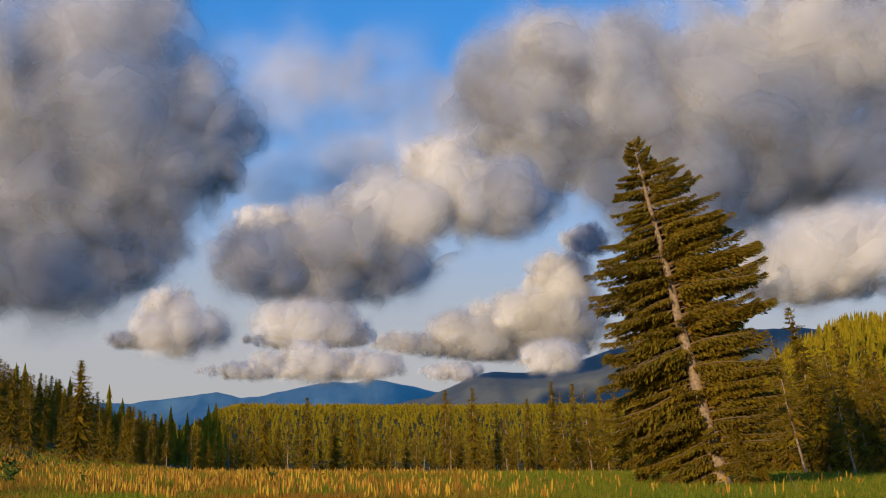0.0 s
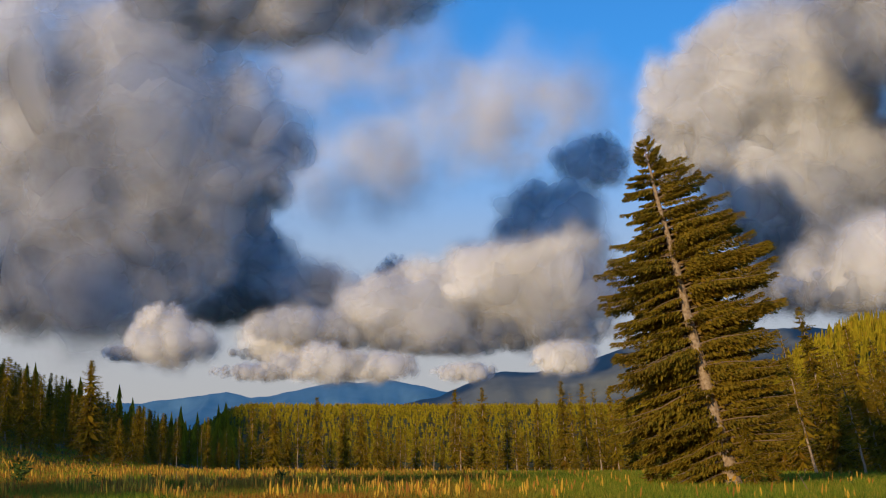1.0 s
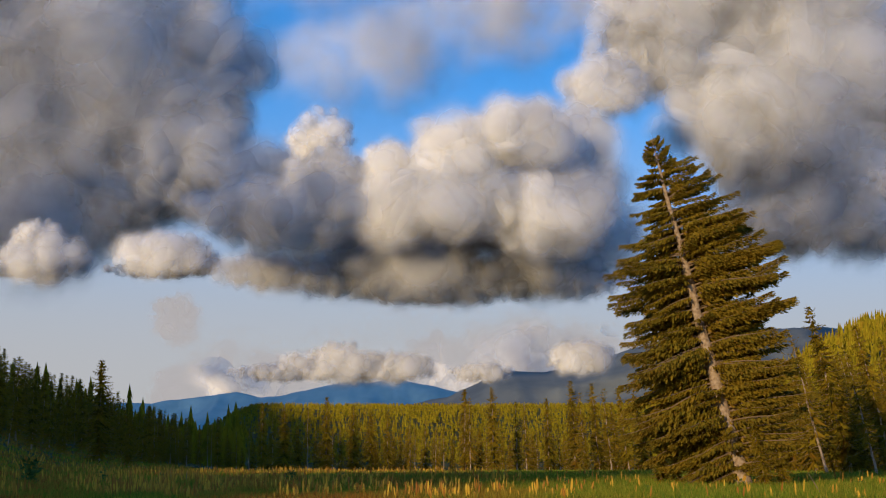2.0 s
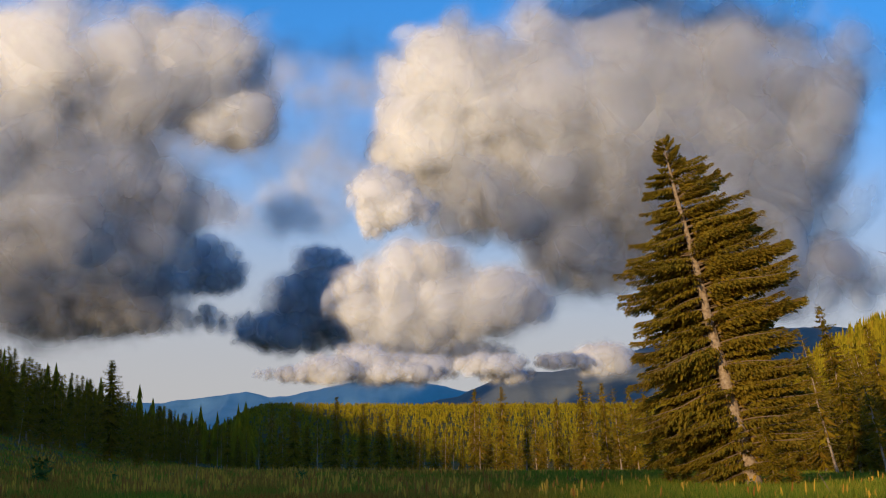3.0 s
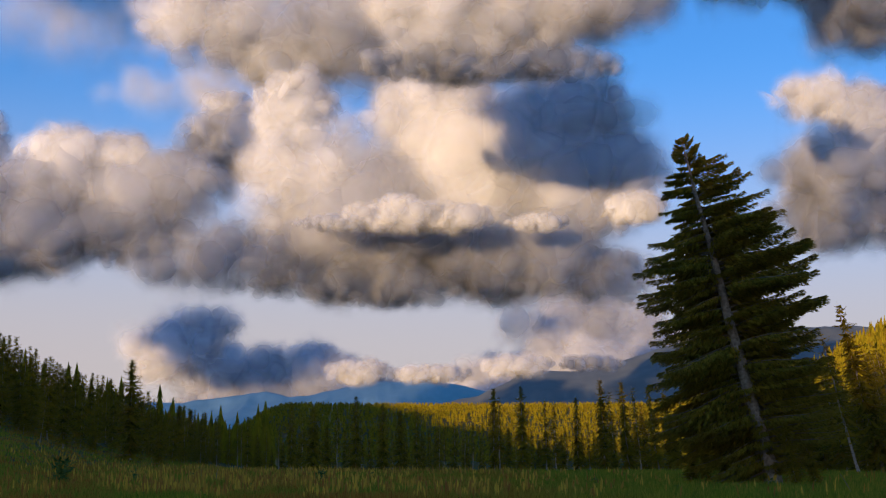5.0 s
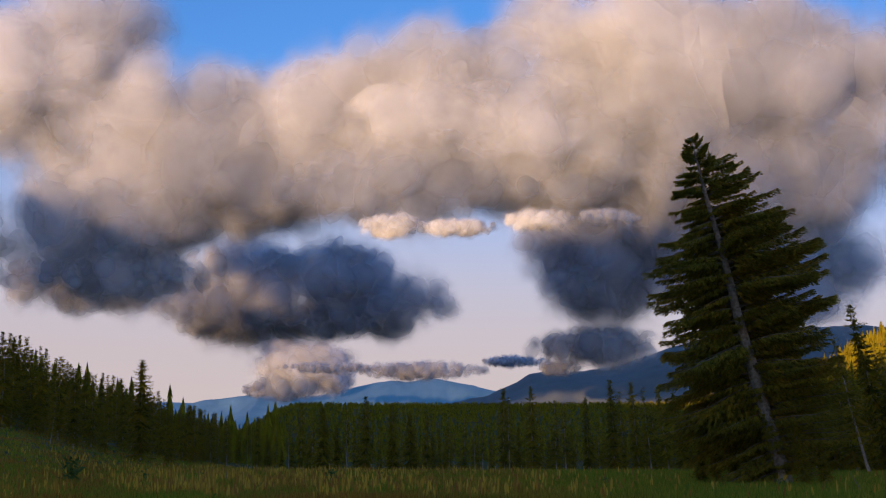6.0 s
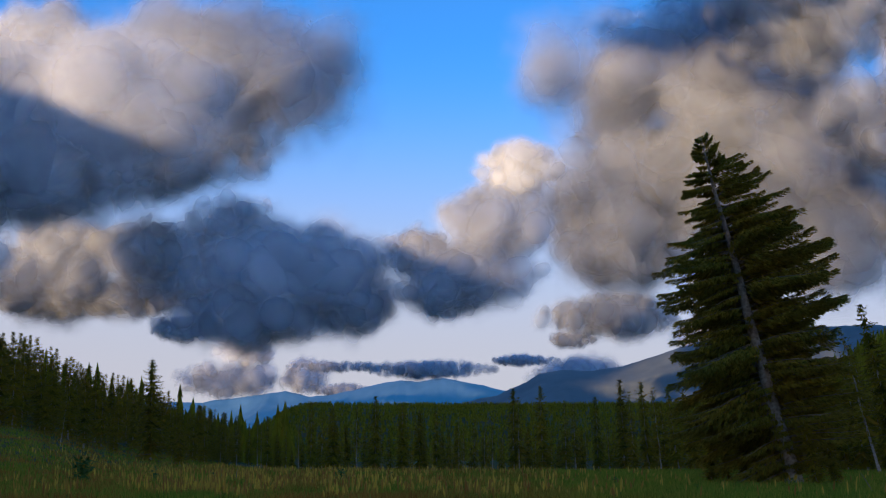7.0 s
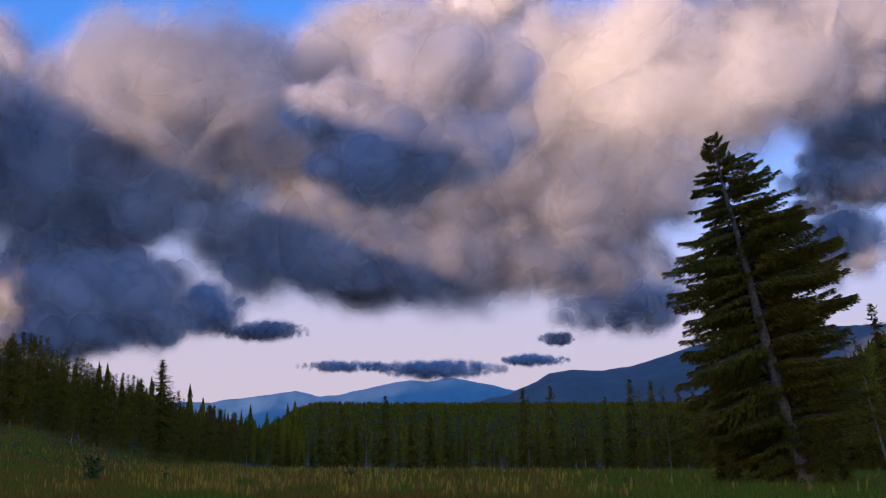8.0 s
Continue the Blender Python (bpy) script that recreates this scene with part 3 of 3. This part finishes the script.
def puff_mesh(name, puffs, mat):
    """Soft shallow domes of vapour: rows of (centre, facing, radius, lie); facing is a set shading normal that makes
    the puff bright or dark.
    """
    k, rim = len(puffs), 9
    c, out, r, lie = (np.array([p[i] for p in puffs], dtype=float) for i in range(4))
    lie /= np.linalg.norm(lie, axis=1)[:, None]
    side = np.cross(lie, (0.13, 0.08, 1.0))
    side /= np.linalg.norm(side, axis=1)[:, None]
    up = np.cross(side, lie)
    verts, norms = np.empty((k, rim + 1, 3)), np.empty((k, rim + 1, 3))
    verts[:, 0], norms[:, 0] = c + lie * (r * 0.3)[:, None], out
    for j in range(rim):
        a = 6.28319 * j / rim
        way = side * math.cos(a) + up * math.sin(a)
        verts[:, j + 1] = c + way * r[:, None]
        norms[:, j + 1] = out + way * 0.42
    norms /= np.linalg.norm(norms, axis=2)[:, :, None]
    base = (np.arange(k) * (rim + 1))[:, None, None]
    tri = np.array([(0, 1 + (j + 1) % rim, 1 + j) for j in range(rim)])[None]
    me = bpy.data.meshes.new(name)
    me.from_pydata(verts.reshape(-1, 3).tolist(), [], (base + tri).reshape(-1, 3).tolist())
    fade = me.attributes.new("fade", "FLOAT", "POINT")
    fade.data.foreach_set("value", np.tile([1.0] + [0.0] * rim, k).astype(np.float32))
    me.polygons.foreach_set("use_smooth", np.ones(len(me.polygons), dtype=bool))
    me.materials.append(mat)
    # light and shade of the cloud body are set by these normals
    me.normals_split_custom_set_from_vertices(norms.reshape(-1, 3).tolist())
    me.update()
    return me


def unit(v):
    return v / np.linalg.norm(v)


def cloud(t, far, heaps, path, label, thin=False, enter=True, leave=True):
    """A drifting cloud. heaps: rounded masses of its body as they look at t seconds (column, line, half width, half
    height, and how bright
    its shading normals make the mass: 1 sunlit, 0 in shade). path: (seconds, sideways, down, size) against that place."""
    rnd = np.random.RandomState(int(far) + len(heaps) * 7 + int(heaps[0][0]))
    cu, cw = np.mean([h[0] for h in heaps]), np.mean([h[1] for h in heaps])
    k = far / F
    crown, base = [], []
    for u, w, ru, rw, rise in heaps:
        ru, rw = 1.14 * ru, 1.14 * rw
        small = min(ru, rw * 1.9)
        count = int(np.clip(125 * ru * rw / small ** 2, 70, 270))
        for i in range(count):
            p = rnd.normal(0, 1, 3)
            p = p / np.linalg.norm(p) * rnd.rand() ** 0.40
            edge = np.hypot(p[0], p[2])
            r = small * (rnd.uniform(0.45, 0.85) if edge < 0.62 else rnd.uniform(0.28, 0.55)) * (1.2 if thin else 1.0)
            where = np.array(((u - cu + p[0] * ru * 1.0) * k, p[1] * 0.55 * small * k + rnd.normal(0, 0.12) * small * k, (cw - w + p[2] * rw * 0.86) * k))
            # lit turns the shading normal to the sun or away, whatever the dome's shape
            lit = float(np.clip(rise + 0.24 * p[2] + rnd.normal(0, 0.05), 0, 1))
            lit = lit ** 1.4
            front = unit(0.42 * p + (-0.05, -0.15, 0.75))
            shade_normal = unit(lit * front + (1 - lit) * np.array((0.55, -0.20, 0.68)))
            lie = unit(0.55 * rnd.normal(0, 1, 3) * (1, 0.4, 1) + (0, -1.0, 0))
            # brighter puffs go to crown, darker ones to base
            (crown if lit > 0.25 else base).append((where, shade_normal, r * k, lie))
    root = new("cloud")
    for name, puffs in (("crown", crown), ("base", base)):
        if puffs:
            part = tagged(new(name, puff_mesh("cloud_" + name, puffs, VEIL if thin else VAPOUR)), kind="stuff")
            part.parent = root
    tagged(root, label, "cloud", "drifting clouds")
    stops = [(s, cu + du, cw + dw, far / size) for s, du, dw, size in path]
    s0, u0, w0, d0 = stops[0]
    if enter and s0 > 0:                                   # rises from beyond the mountains
        lead = 1.0 if s0 < 3 or 5 < s0 < 6 else 0.5
        stops.insert(0, (max(0.0, s0 - lead), 784 + 0.6 * (u0 - 784), 745, 5250))
    s1, u1, w1, d1 = stops[-1]
    if leave and s1 < 7:                                   # passes overhead
        stops.append((s1 + 1.3, u1 + 0.7 * (u1 - 784), w1 - 1300, d1 * 0.85))
    if stops[0][0] > 0:
        stops.insert(0, (0.0, *stops[0][1:]))
    if stops[-1][0] < 8:
        stops.append((8.0, *stops[-1][1:]))
    rows = []
    for s, u, w, d in stops:
        a, e = slopes(u, w, s)
        rows.append((s, pose(a * d, d, EYE + e * d)))
    MOVES.append((root, rows))


CUMULUS = "white-topped cumulus cloud with a grey base"
GREY = "broad grey-blue cloud mass with paler edges"
WISP = "thin white veil of high cloud"
LOW = "row of small pale clouds low over the mountains"
ORANGE = "broad soft cloud sheet lit orange by the setting sun"
PINK = "broad grey cloud sheet tinged pink by the setting sun"

# from the start to 1.7 s
cloud(0, 1600, [(560, 642, 110, 24, .8), (545, 622, 40, 20, .9), (660, 645, 60, 20, .7), (450, 655, 90, 12, .5), (800, 655, 50, 14, .7), (975, 628, 55, 22, .8)],
      [(0, 0, 0, 1), (2.2, 60, 4, 1), (4.6, 150, 14, 0.95)], LOW)
cloud(0, 1750, [(540, 572, 95, 36, .8), (600, 590, 60, 22, .45), (540, 602, 100, 13, .15), (310, 575, 80, 42, .75), (300, 540, 42, 38, .8), (250, 600, 60, 14, .2)],
      [(0, 0, 0, 1), (0.6, 10, 10, 1), (1.2, -60, 30, 0.9), (1.7, -160, 40, 0.9)], CUMULUS)
cloud(0, 1900, [(795, 300, 78, 62, .85), (700, 370, 105, 65, .7), (600, 415, 100, 70, .45), (480, 460, 110, 75, .1), (470, 388, 52, 24, .9), (880, 350, 95, 75, .35), (630, 478, 160, 52, .1)],
      [(0, 0, 0, 1), (0.2, -10, -55, 1.05), (0.4, -10, -150, 1.15), (0.6, -30, -200, 1.3), (0.8, 0, -330, 1.4), (1.0, -40, -520, 1.5)], CUMULUS)
cloud(0, 2500, [(120, 130, 260, 170, .36), (130, 330, 230, 150, .2), (80, 460, 210, 85, .04), (330, 230, 115, 150, .25), (240, 440, 100, 65, .1)],
      [(0, 0, 0, 1), (0.5, 10, 10, 1), (1.0, 70, 30, 1.05), (1.5, 90, 40, 1.05), (1.9, 20, -40, 1.1)], GREY)
cloud(0, 2450, [(1000, 150, 190, 135, .35), (1250, 160, 240, 140, .5), (1420, 270, 220, 120, .1), (1200, 330, 200, 90, .1), (1450, 80, 200, 130, .55), (930, 280, 110, 90, .3)],
      [(0, 0, 0, 1), (0.3, 110, -30, 1.1), (0.6, 310, -90, 1.2), (1.0, 700, -260, 1.25)], GREY)
cloud(0, 1650, [(1430, 450, 130, 60, .85), (1520, 430, 110, 60, .8), (1420, 497, 180, 28, .15)],
      [(0, 0, 0, 1), (0.5, 40, -20, 1.05), (1.0, 120, 10, 1.05), (1.7, 200, 0, 1.1)], CUMULUS)
cloud(1.0, 1850, [(580, 580, 130, 32, .45), (730, 545, 125, 55, .6), (830, 490, 95, 55, .8), (980, 400, 95, 75, .8), (960, 500, 125, 70, .5), (1060, 275, 65, 50, .7),
                  (780, 600, 190, 22, .05), (950, 585, 130, 30, .05)],
      [(0, 60, 60, .62), (0.4, 20, 40, .76), (1.0, 0, 0, 1), (1.5, 0, 10, 1.05), (1.8, -10, -10, 1.1)], CUMULUS)
cloud(1.0, 2600, [(430, 480, 95, 80, .12), (520, 522, 115, 48, .05), (430, 395, 45, 45, .3), (350, 530, 130, 35, .03)],
      [(0.5, 0, 40, .7), (1.0, 0, 0, 1), (1.5, 10, -10, 1.1), (1.8, -40, -60, 1.15)], GREY)
cloud(1.0, 2200, [(1290, 170, 130, 140, .6), (1420, 130, 180, 140, .55), (1480, 300, 160, 120, .45), (1370, 330, 115, 120, .55), (1480, 440, 140, 100, .06), (1450, 520, 150, 42, .03), (1210, 250, 80, 80, .6)],
      [(0, 900, 60, 1), (0.4, 420, 30, 1), (0.6, 240, 20, 1), (1.0, 0, 0, 1), (1.5, -60, -30, 1.15), (1.8, -60, -60, 1.2)], GREY, enter=False)
cloud(1.5, 1720, [(615, 365, 48, 42, .95), (620, 430, 65, 50, .5), (720, 412, 55, 36, .9), (830, 390, 75, 52, .85), (930, 360, 85, 50, .7), (560, 485, 140, 58, .06), (790, 470, 120, 55, .7), (980, 490, 90, 60, .6)],
      [(1.0, 30, 90, .62), (1.5, 0, 0, 1), (1.8, -20, -30, 1.1)], CUMULUS)
cloud(1.0, 3400, [(640, 130, 250, 90, .8), (780, 260, 240, 60, .8), (600, 320, 170, 70, .8), (950, 180, 170, 80, .8)],
      [(0, -40, 30, 1), (1.0, 0, 0, 1), (1.7, 20, -20, 1)], WISP, thin=True)

# from 2.8 to 4.7 s
cloud(3.0, 2100, [(130, 130, 230, 130, .75), (340, 100, 130, 90, .65), (100, 320, 210, 140, .3), (250, 400, 140, 90, .15), (60, 250, 150, 100, .4), (420, 210, 80, 60, .5)],
      [(2.8, 20, 10, 1), (3.0, 0, 0, 1), (3.3, -270, -60, 1), (3.6, -560, -90, 1)], CUMULUS)
cloud(3.5, 2500, [(60, 350, 115, 90, .18), (170, 380, 62, 60, .7), (90, 480, 170, 90, .06), (260, 500, 125, 70, .15), (400, 470, 62, 55, .7), (280, 452, 62, 35, .75), (220, 562, 240, 28, .02),
                  (20, 90, 75, 95, .85)],
      [(2.8, -30, 20, .95), (3.5, 0, 0, 1), (4.0, -60, -25, 1), (4.5, -110, 0, 1.1), (4.8, -160, -20, 1.1)], GREY)
cloud(3.5, 2400, [(900, 150, 115, 145, .85), (850, 240, 85, 62, .8), (1030, 230, 140, 110, .6), (1200, 120, 240, 140, .48), (1430, 150, 210, 170, .38), (1100, 330, 190, 90, .2),
                  (1350, 330, 260, 100, .15), (960, 330, 130, 70, .25), (1480, 470, 170, 70, .06), (1250, 430, 210, 70, .05)],
      [(2.8, -190, 10, 1.05), (3.0, -110, 20, 1), (3.5, 0, 0, 1), (4.0, 150, -90, 1), (4.5, 260, -190, 1), (4.8, 320, -260, 1)], GREY)
cloud(3.5, 1800, [(870, 440, 115, 62, .9), (800, 480, 95, 62, .8), (950, 510, 155, 60, .6), (1050, 490, 95, 60, .45), (900, 402, 52, 28, .95), (870, 560, 125, 35, .45), (900, 600, 180, 22, .03)],
      [(2.8, -170, 30, .85), (3.0, -140, 40, .85), (3.5, 0, 0, 1), (4.0, -30, -20, 1.15), (4.5, -40, -60, 1.2)], CUMULUS)
cloud(3.5, 2700, [(590, 500, 85, 62, .25), (550, 572, 140, 34, .02), (600, 440, 55, 32, .6), (555, 490, 32, 32, .6), (690, 560, 75, 40, .06)],
      [(2.8, -20, 20, .9), (3.0, -30, 20, .9), (3.5, 0, 0, 1), (4.0, 20, 20, .9), (4.6, -100, 30, .8)], GREY)
cloud(3.5, 1700, [(700, 325, 42, 36, .9), (730, 345, 38, 20, .8), (690, 360, 26, 26, .85)],
      [(2.8, -40, 70, 1.5), (3.0, -20, 20, 1.3), (3.5, 0, 0, 1), (4.0, 250, -40, 1.4), (4.5, 330, -240, 1.6)], "small white scrap of cumulus cloud")
cloud(4.5, 1950, [(580, 310, 62, 80, .9), (620, 400, 115, 80, .85), (800, 310, 95, 70, .85), (880, 390, 145, 100, .85), (1030, 310, 105, 80, .8), (1060, 430, 115, 80, .7), (700, 480, 180, 70, .45),
                  (900, 520, 190, 60, .3), (500, 542, 180, 48, .03), (750, 580, 260, 32, .03), (1000, 570, 170, 40, .03), (640, 535, 50, 30, .6)],
      [(3.8, 70, 110, .55), (4.2, 20, 40, .8), (4.5, 0, 0, 1), (4.8, -30, -10, 1.08)], CUMULUS)
cloud(4.5, 1900, [(170, 380, 85, 36, .9), (260, 385, 55, 34, .85), (180, 450, 130, 60, .25), (80, 530, 140, 50, .03), (330, 450, 100, 50, .4), (280, 510, 90, 40, .1)],
      [(3.9, -10, 60, .6), (4.2, -20, 20, .85), (4.5, 0, 0, 1), (4.8, -20, -20, 1.05)], CUMULUS)
cloud(4.5, 2200, [(560, 90, 125, 90, .6), (680, 150, 95, 60, .45), (900, 100, 220, 110, .32), (870, 160, 60, 40, .6)],
      [(3.4, 700, -1000, 1), (4.0, 320, -260, 1), (4.5, 0, 0, 1), (4.8, -130, 20, 1)], GREY, enter=False)
cloud(4.5, 1800, [(1440, 300, 85, 42, .8), (1520, 330, 80, 50, .6), (1480, 420, 130, 70, .25), (1480, 510, 140, 50, .03)],
      [(3.8, 60, 20, 1), (4.5, 0, 0, 1), (4.8, -10, -20, 1)], GREY)
cloud(3.5, 1600, [(720, 658, 70, 14, .8), (880, 645, 60, 18, .8), (600, 655, 55, 20, .8), (1010, 640, 60, 12, .2)],
      [(2.8, -15, 0, 1), (3.5, 0, 0, 1), (4.8, 30, 0, 1), (5.6, 60, 20, 0.9)], LOW)
cloud(3.5, 3500, [(580, 300, 90, 50, .8), (730, 260, 80, 40, .8), (340, 220, 280, 80, .8), (600, 120, 260, 60, .8), (480, 370, 170, 40, .8)],
      [(2.8, 30, 20, 1), (3.5, 0, 0, 1), (4.7, -70, -30, 1)], WISP, thin=True)

# from 5.8 s to the end
cloud(6.0, 2000, [(80, 130, 210, 150, .56), (280, 250, 210, 140, .53), (300, 365, 160, 60, .37), (560, 230, 180, 110, .46), (150, 400, 210, 75, .12), (200, 488, 190, 38, .01), (450, 350, 160, 60, .25)],
      [(5.7, -60, -60, 1), (6.0, 0, 0, 1), (6.5, -110, -20, 1.1), (7.0, -390, -30, 1.1), (7.4, -800, -60, 1.1)], ORANGE)
cloud(6.0, 1900, [(780, 200, 175, 150, .56), (960, 250, 190, 120, .53), (1150, 110, 260, 130, .50), (1400, 150, 240, 150, .38), (1100, 300, 190, 80, .28), (720, 330, 220, 65, .25), (1350, 330, 210, 90, .15)],
      [(5.7, 60, 60, 1), (6.0, 0, 0, 1), (6.3, 20, -190, 1.1), (6.6, 60, -420, 1.15)], ORANGE)
cloud(6.0, 2700, [(180, 500, 180, 45, .04), (420, 540, 135, 48, .1), (520, 572, 190, 28, .02), (680, 540, 125, 45, .08), (600, 480, 85, 50, .35), (430, 470, 90, 40, .4)],
      [(5.7, 20, 0, .95), (6.0, 0, 0, 1), (6.5, -10, -20, 1), (7.0, -330, -40, 1), (7.5, -420, -30, 1), (8.0, -520, 0, 1)], GREY)
cloud(7.0, 1900, [(410, 410, 85, 60, .6), (450, 470, 135, 70, .5), (580, 480, 115, 70, .42), (480, 560, 170, 45, .04), (620, 548, 75, 40, .06), (330, 582, 65, 20, .02)],
      [(6.2, -40, 50, .6), (6.5, -20, 20, .8), (7.0, 0, 0, 1), (7.5, -160, 25, .95), (8.0, -330, 30, .9)], CUMULUS)
cloud(7.0, 1850, [(920, 300, 65, 50, .8), (870, 400, 95, 62, .4), (850, 490, 105, 50, .06), (780, 520, 65, 40, .06), (740, 450, 55, 50, .4)],
      [(6.4, 20, 70, .65), (7.0, 0, 0, 1), (7.5, -20, -120, 1.35), (8.0, -90, -260, 1.5)], CUMULUS)
cloud(7.0, 2500, [(1120, 330, 165, 110, .21), (1100, 430, 140, 70, .06), (1080, 562, 125, 32, .02), (1350, 250, 230, 160, .24), (1450, 420, 160, 100, .08), (1200, 130, 230, 120, .29), (1010, 605, 38, 13, .01)],
      [(5.7, -40, 90, .85), (6.0, -40, 70, .9), (6.5, -30, 20, 1), (7.0, 0, 0, 1), (7.5, 170, -110, 1), (8.0, 420, -230, 1)], GREY)
cloud(7.0, 2550, [(200, 180, 240, 120, .3), (430, 140, 210, 110, .25), (250, 290, 230, 60, .04), (60, 130, 130, 140, .7)],
      [(6.2, -900, -80, 1), (6.5, -480, -50, 1), (7.0, 0, 0, 1), (7.5, 20, 50, 1.15), (8.0, -90, 60, 1.2)], GREY, enter=False)
cloud(8.0, 2200, [(330, 200, 160, 160, .29), (600, 260, 135, 150, .43), (700, 120, 180, 130, .40), (820, 300, 170, 140, .30), (1000, 150, 200, 140, .54), (1250, 130, 250, 130, .61), (1450, 80, 190, 110, .61),
                  (1080, 330, 190, 90, .22), (550, 440, 230, 80, .06), (800, 470, 260, 70, .03), (1020, 460, 180, 60, .02)],
      [(6.8, 1500, -300, 1), (7.0, 1100, -220, 1), (7.4, 480, -60, 1), (7.6, 260, -10, 1), (8.0, 0, 0, 1)], PINK, enter=False)
cloud(8.0, 2800, [(150, 560, 140, 40, .04), (370, 550, 55, 45, .04), (470, 588, 75, 14, .02), (200, 480, 65, 40, .65), (1110, 545, 120, 40, .05), (1500, 280, 70, 60, .55), (1480, 440, 90, 60, .45), (985, 603, 28, 9, .05)],
      [(7.2, 30, 30, .8), (7.5, 20, 10, .9), (8.0, 0, 0, 1)], GREY)
cloud(7.0, 3800, [(600, 650, 85, 8, .05), (760, 655, 105, 13, .05), (930, 640, 55, 8, .05)],
      [(5.6, -24, 4, 1), (7.0, 0, 0, 1), (8.0, 17, 0, 1)], "thin dark streak of cloud above the mountains")


def haze_backdrop():
    """Glowing see-through ring, standing in for bright haze along the horizon behind the mountains."""
    m = bpy.data.materials.new("horizon_haze")
    m.use_nodes = True
    t = m.node_tree
    t.nodes.remove(t.nodes["Principled BSDF"])
    # the haze's brightness is emitted by the ring, fading with height
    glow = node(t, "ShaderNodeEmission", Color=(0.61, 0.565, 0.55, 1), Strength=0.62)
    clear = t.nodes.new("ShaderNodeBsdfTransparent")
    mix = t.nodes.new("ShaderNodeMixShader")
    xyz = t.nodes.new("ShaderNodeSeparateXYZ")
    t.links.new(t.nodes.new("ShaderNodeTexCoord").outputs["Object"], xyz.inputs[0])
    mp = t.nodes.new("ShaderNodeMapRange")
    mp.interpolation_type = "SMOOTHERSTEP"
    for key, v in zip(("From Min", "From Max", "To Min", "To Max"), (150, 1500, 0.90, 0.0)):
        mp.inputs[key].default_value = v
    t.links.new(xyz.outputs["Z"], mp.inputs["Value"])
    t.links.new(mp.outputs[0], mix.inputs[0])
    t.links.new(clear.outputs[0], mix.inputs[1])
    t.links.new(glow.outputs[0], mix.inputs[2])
    t.links.new(mix.outputs[0], t.nodes["Material Output"].inputs[0])
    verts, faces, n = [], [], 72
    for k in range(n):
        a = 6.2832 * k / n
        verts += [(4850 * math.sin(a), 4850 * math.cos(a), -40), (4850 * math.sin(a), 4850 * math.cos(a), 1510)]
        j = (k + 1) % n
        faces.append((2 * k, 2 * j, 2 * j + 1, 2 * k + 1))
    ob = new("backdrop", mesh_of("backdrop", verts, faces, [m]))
    tagged(ob, "glowing ring standing in for pale evening haze along the horizon", "sky", kind="structure")


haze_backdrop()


# ---------------------------------------------------------------- unseen bank added behind the camera, rising to shade the land
def cloud_bank():
    far = 900.0
    rnd = random.Random(3)
    rs = np.arange(-1500, 900, 6.0)
    # crest bumps place its shadow on the left slope and the right-hand trees
    top = 158 - 0.35 * (rs + 18) + 26 * np.exp(-((rs + 192) / 34) ** 2) + 24 * np.exp(-((rs + 42) / 13) ** 2) + (fbm(np.stack([rs / 40, rs * 0, rs * 0], -1), 4, 2) - 0.5) * 14
    verts, faces = [], []
    rows = 16
    for k in range(rows):
        a = math.pi * k / (rows - 1)
        for r, z in zip(rs, top):
            s, up = math.cos(a), math.sin(a)
            verts.append((r, -s * 60, -340 + (z + 340) * up ** 0.35))
    v = np.array(verts)
    v[:, 1] += (fbm(v / 45, 4, 6) - 0.5) * 60
    c = len(rs)
    for k in range(rows - 1):
        for j in range(c - 1):
            faces.append((k * c + j, k * c + j + 1, (k + 1) * c + j + 1, (k + 1) * c + j))
    root = new("cloud_bank")
    body = new("body", mesh_of("cloud_bank", v, faces, [BANK_SOLID], smooth=True))
    body.parent = root
    tagged(root, "unseen bank added behind the camera to shade the land", "cloud")
    x, y = -math.sin(SUN_AZ) * far, -math.cos(SUN_AZ) * far
    turn = -math.degrees(SUN_AZ)
    MOVES.append((root, [(t, pose(x, y, z, 0, 0, turn)) for t, z in ((0, -36), (1.5, -19), (3.0, -6), (3.5, -3), (4.5, 7), (5.2, 24), (6.0, 110), (6.5, 190), (8.0, 230))]))


cloud_bank()


def motions():
    for ob, rows in MOVES:
        walk(ob, rows)


motions()
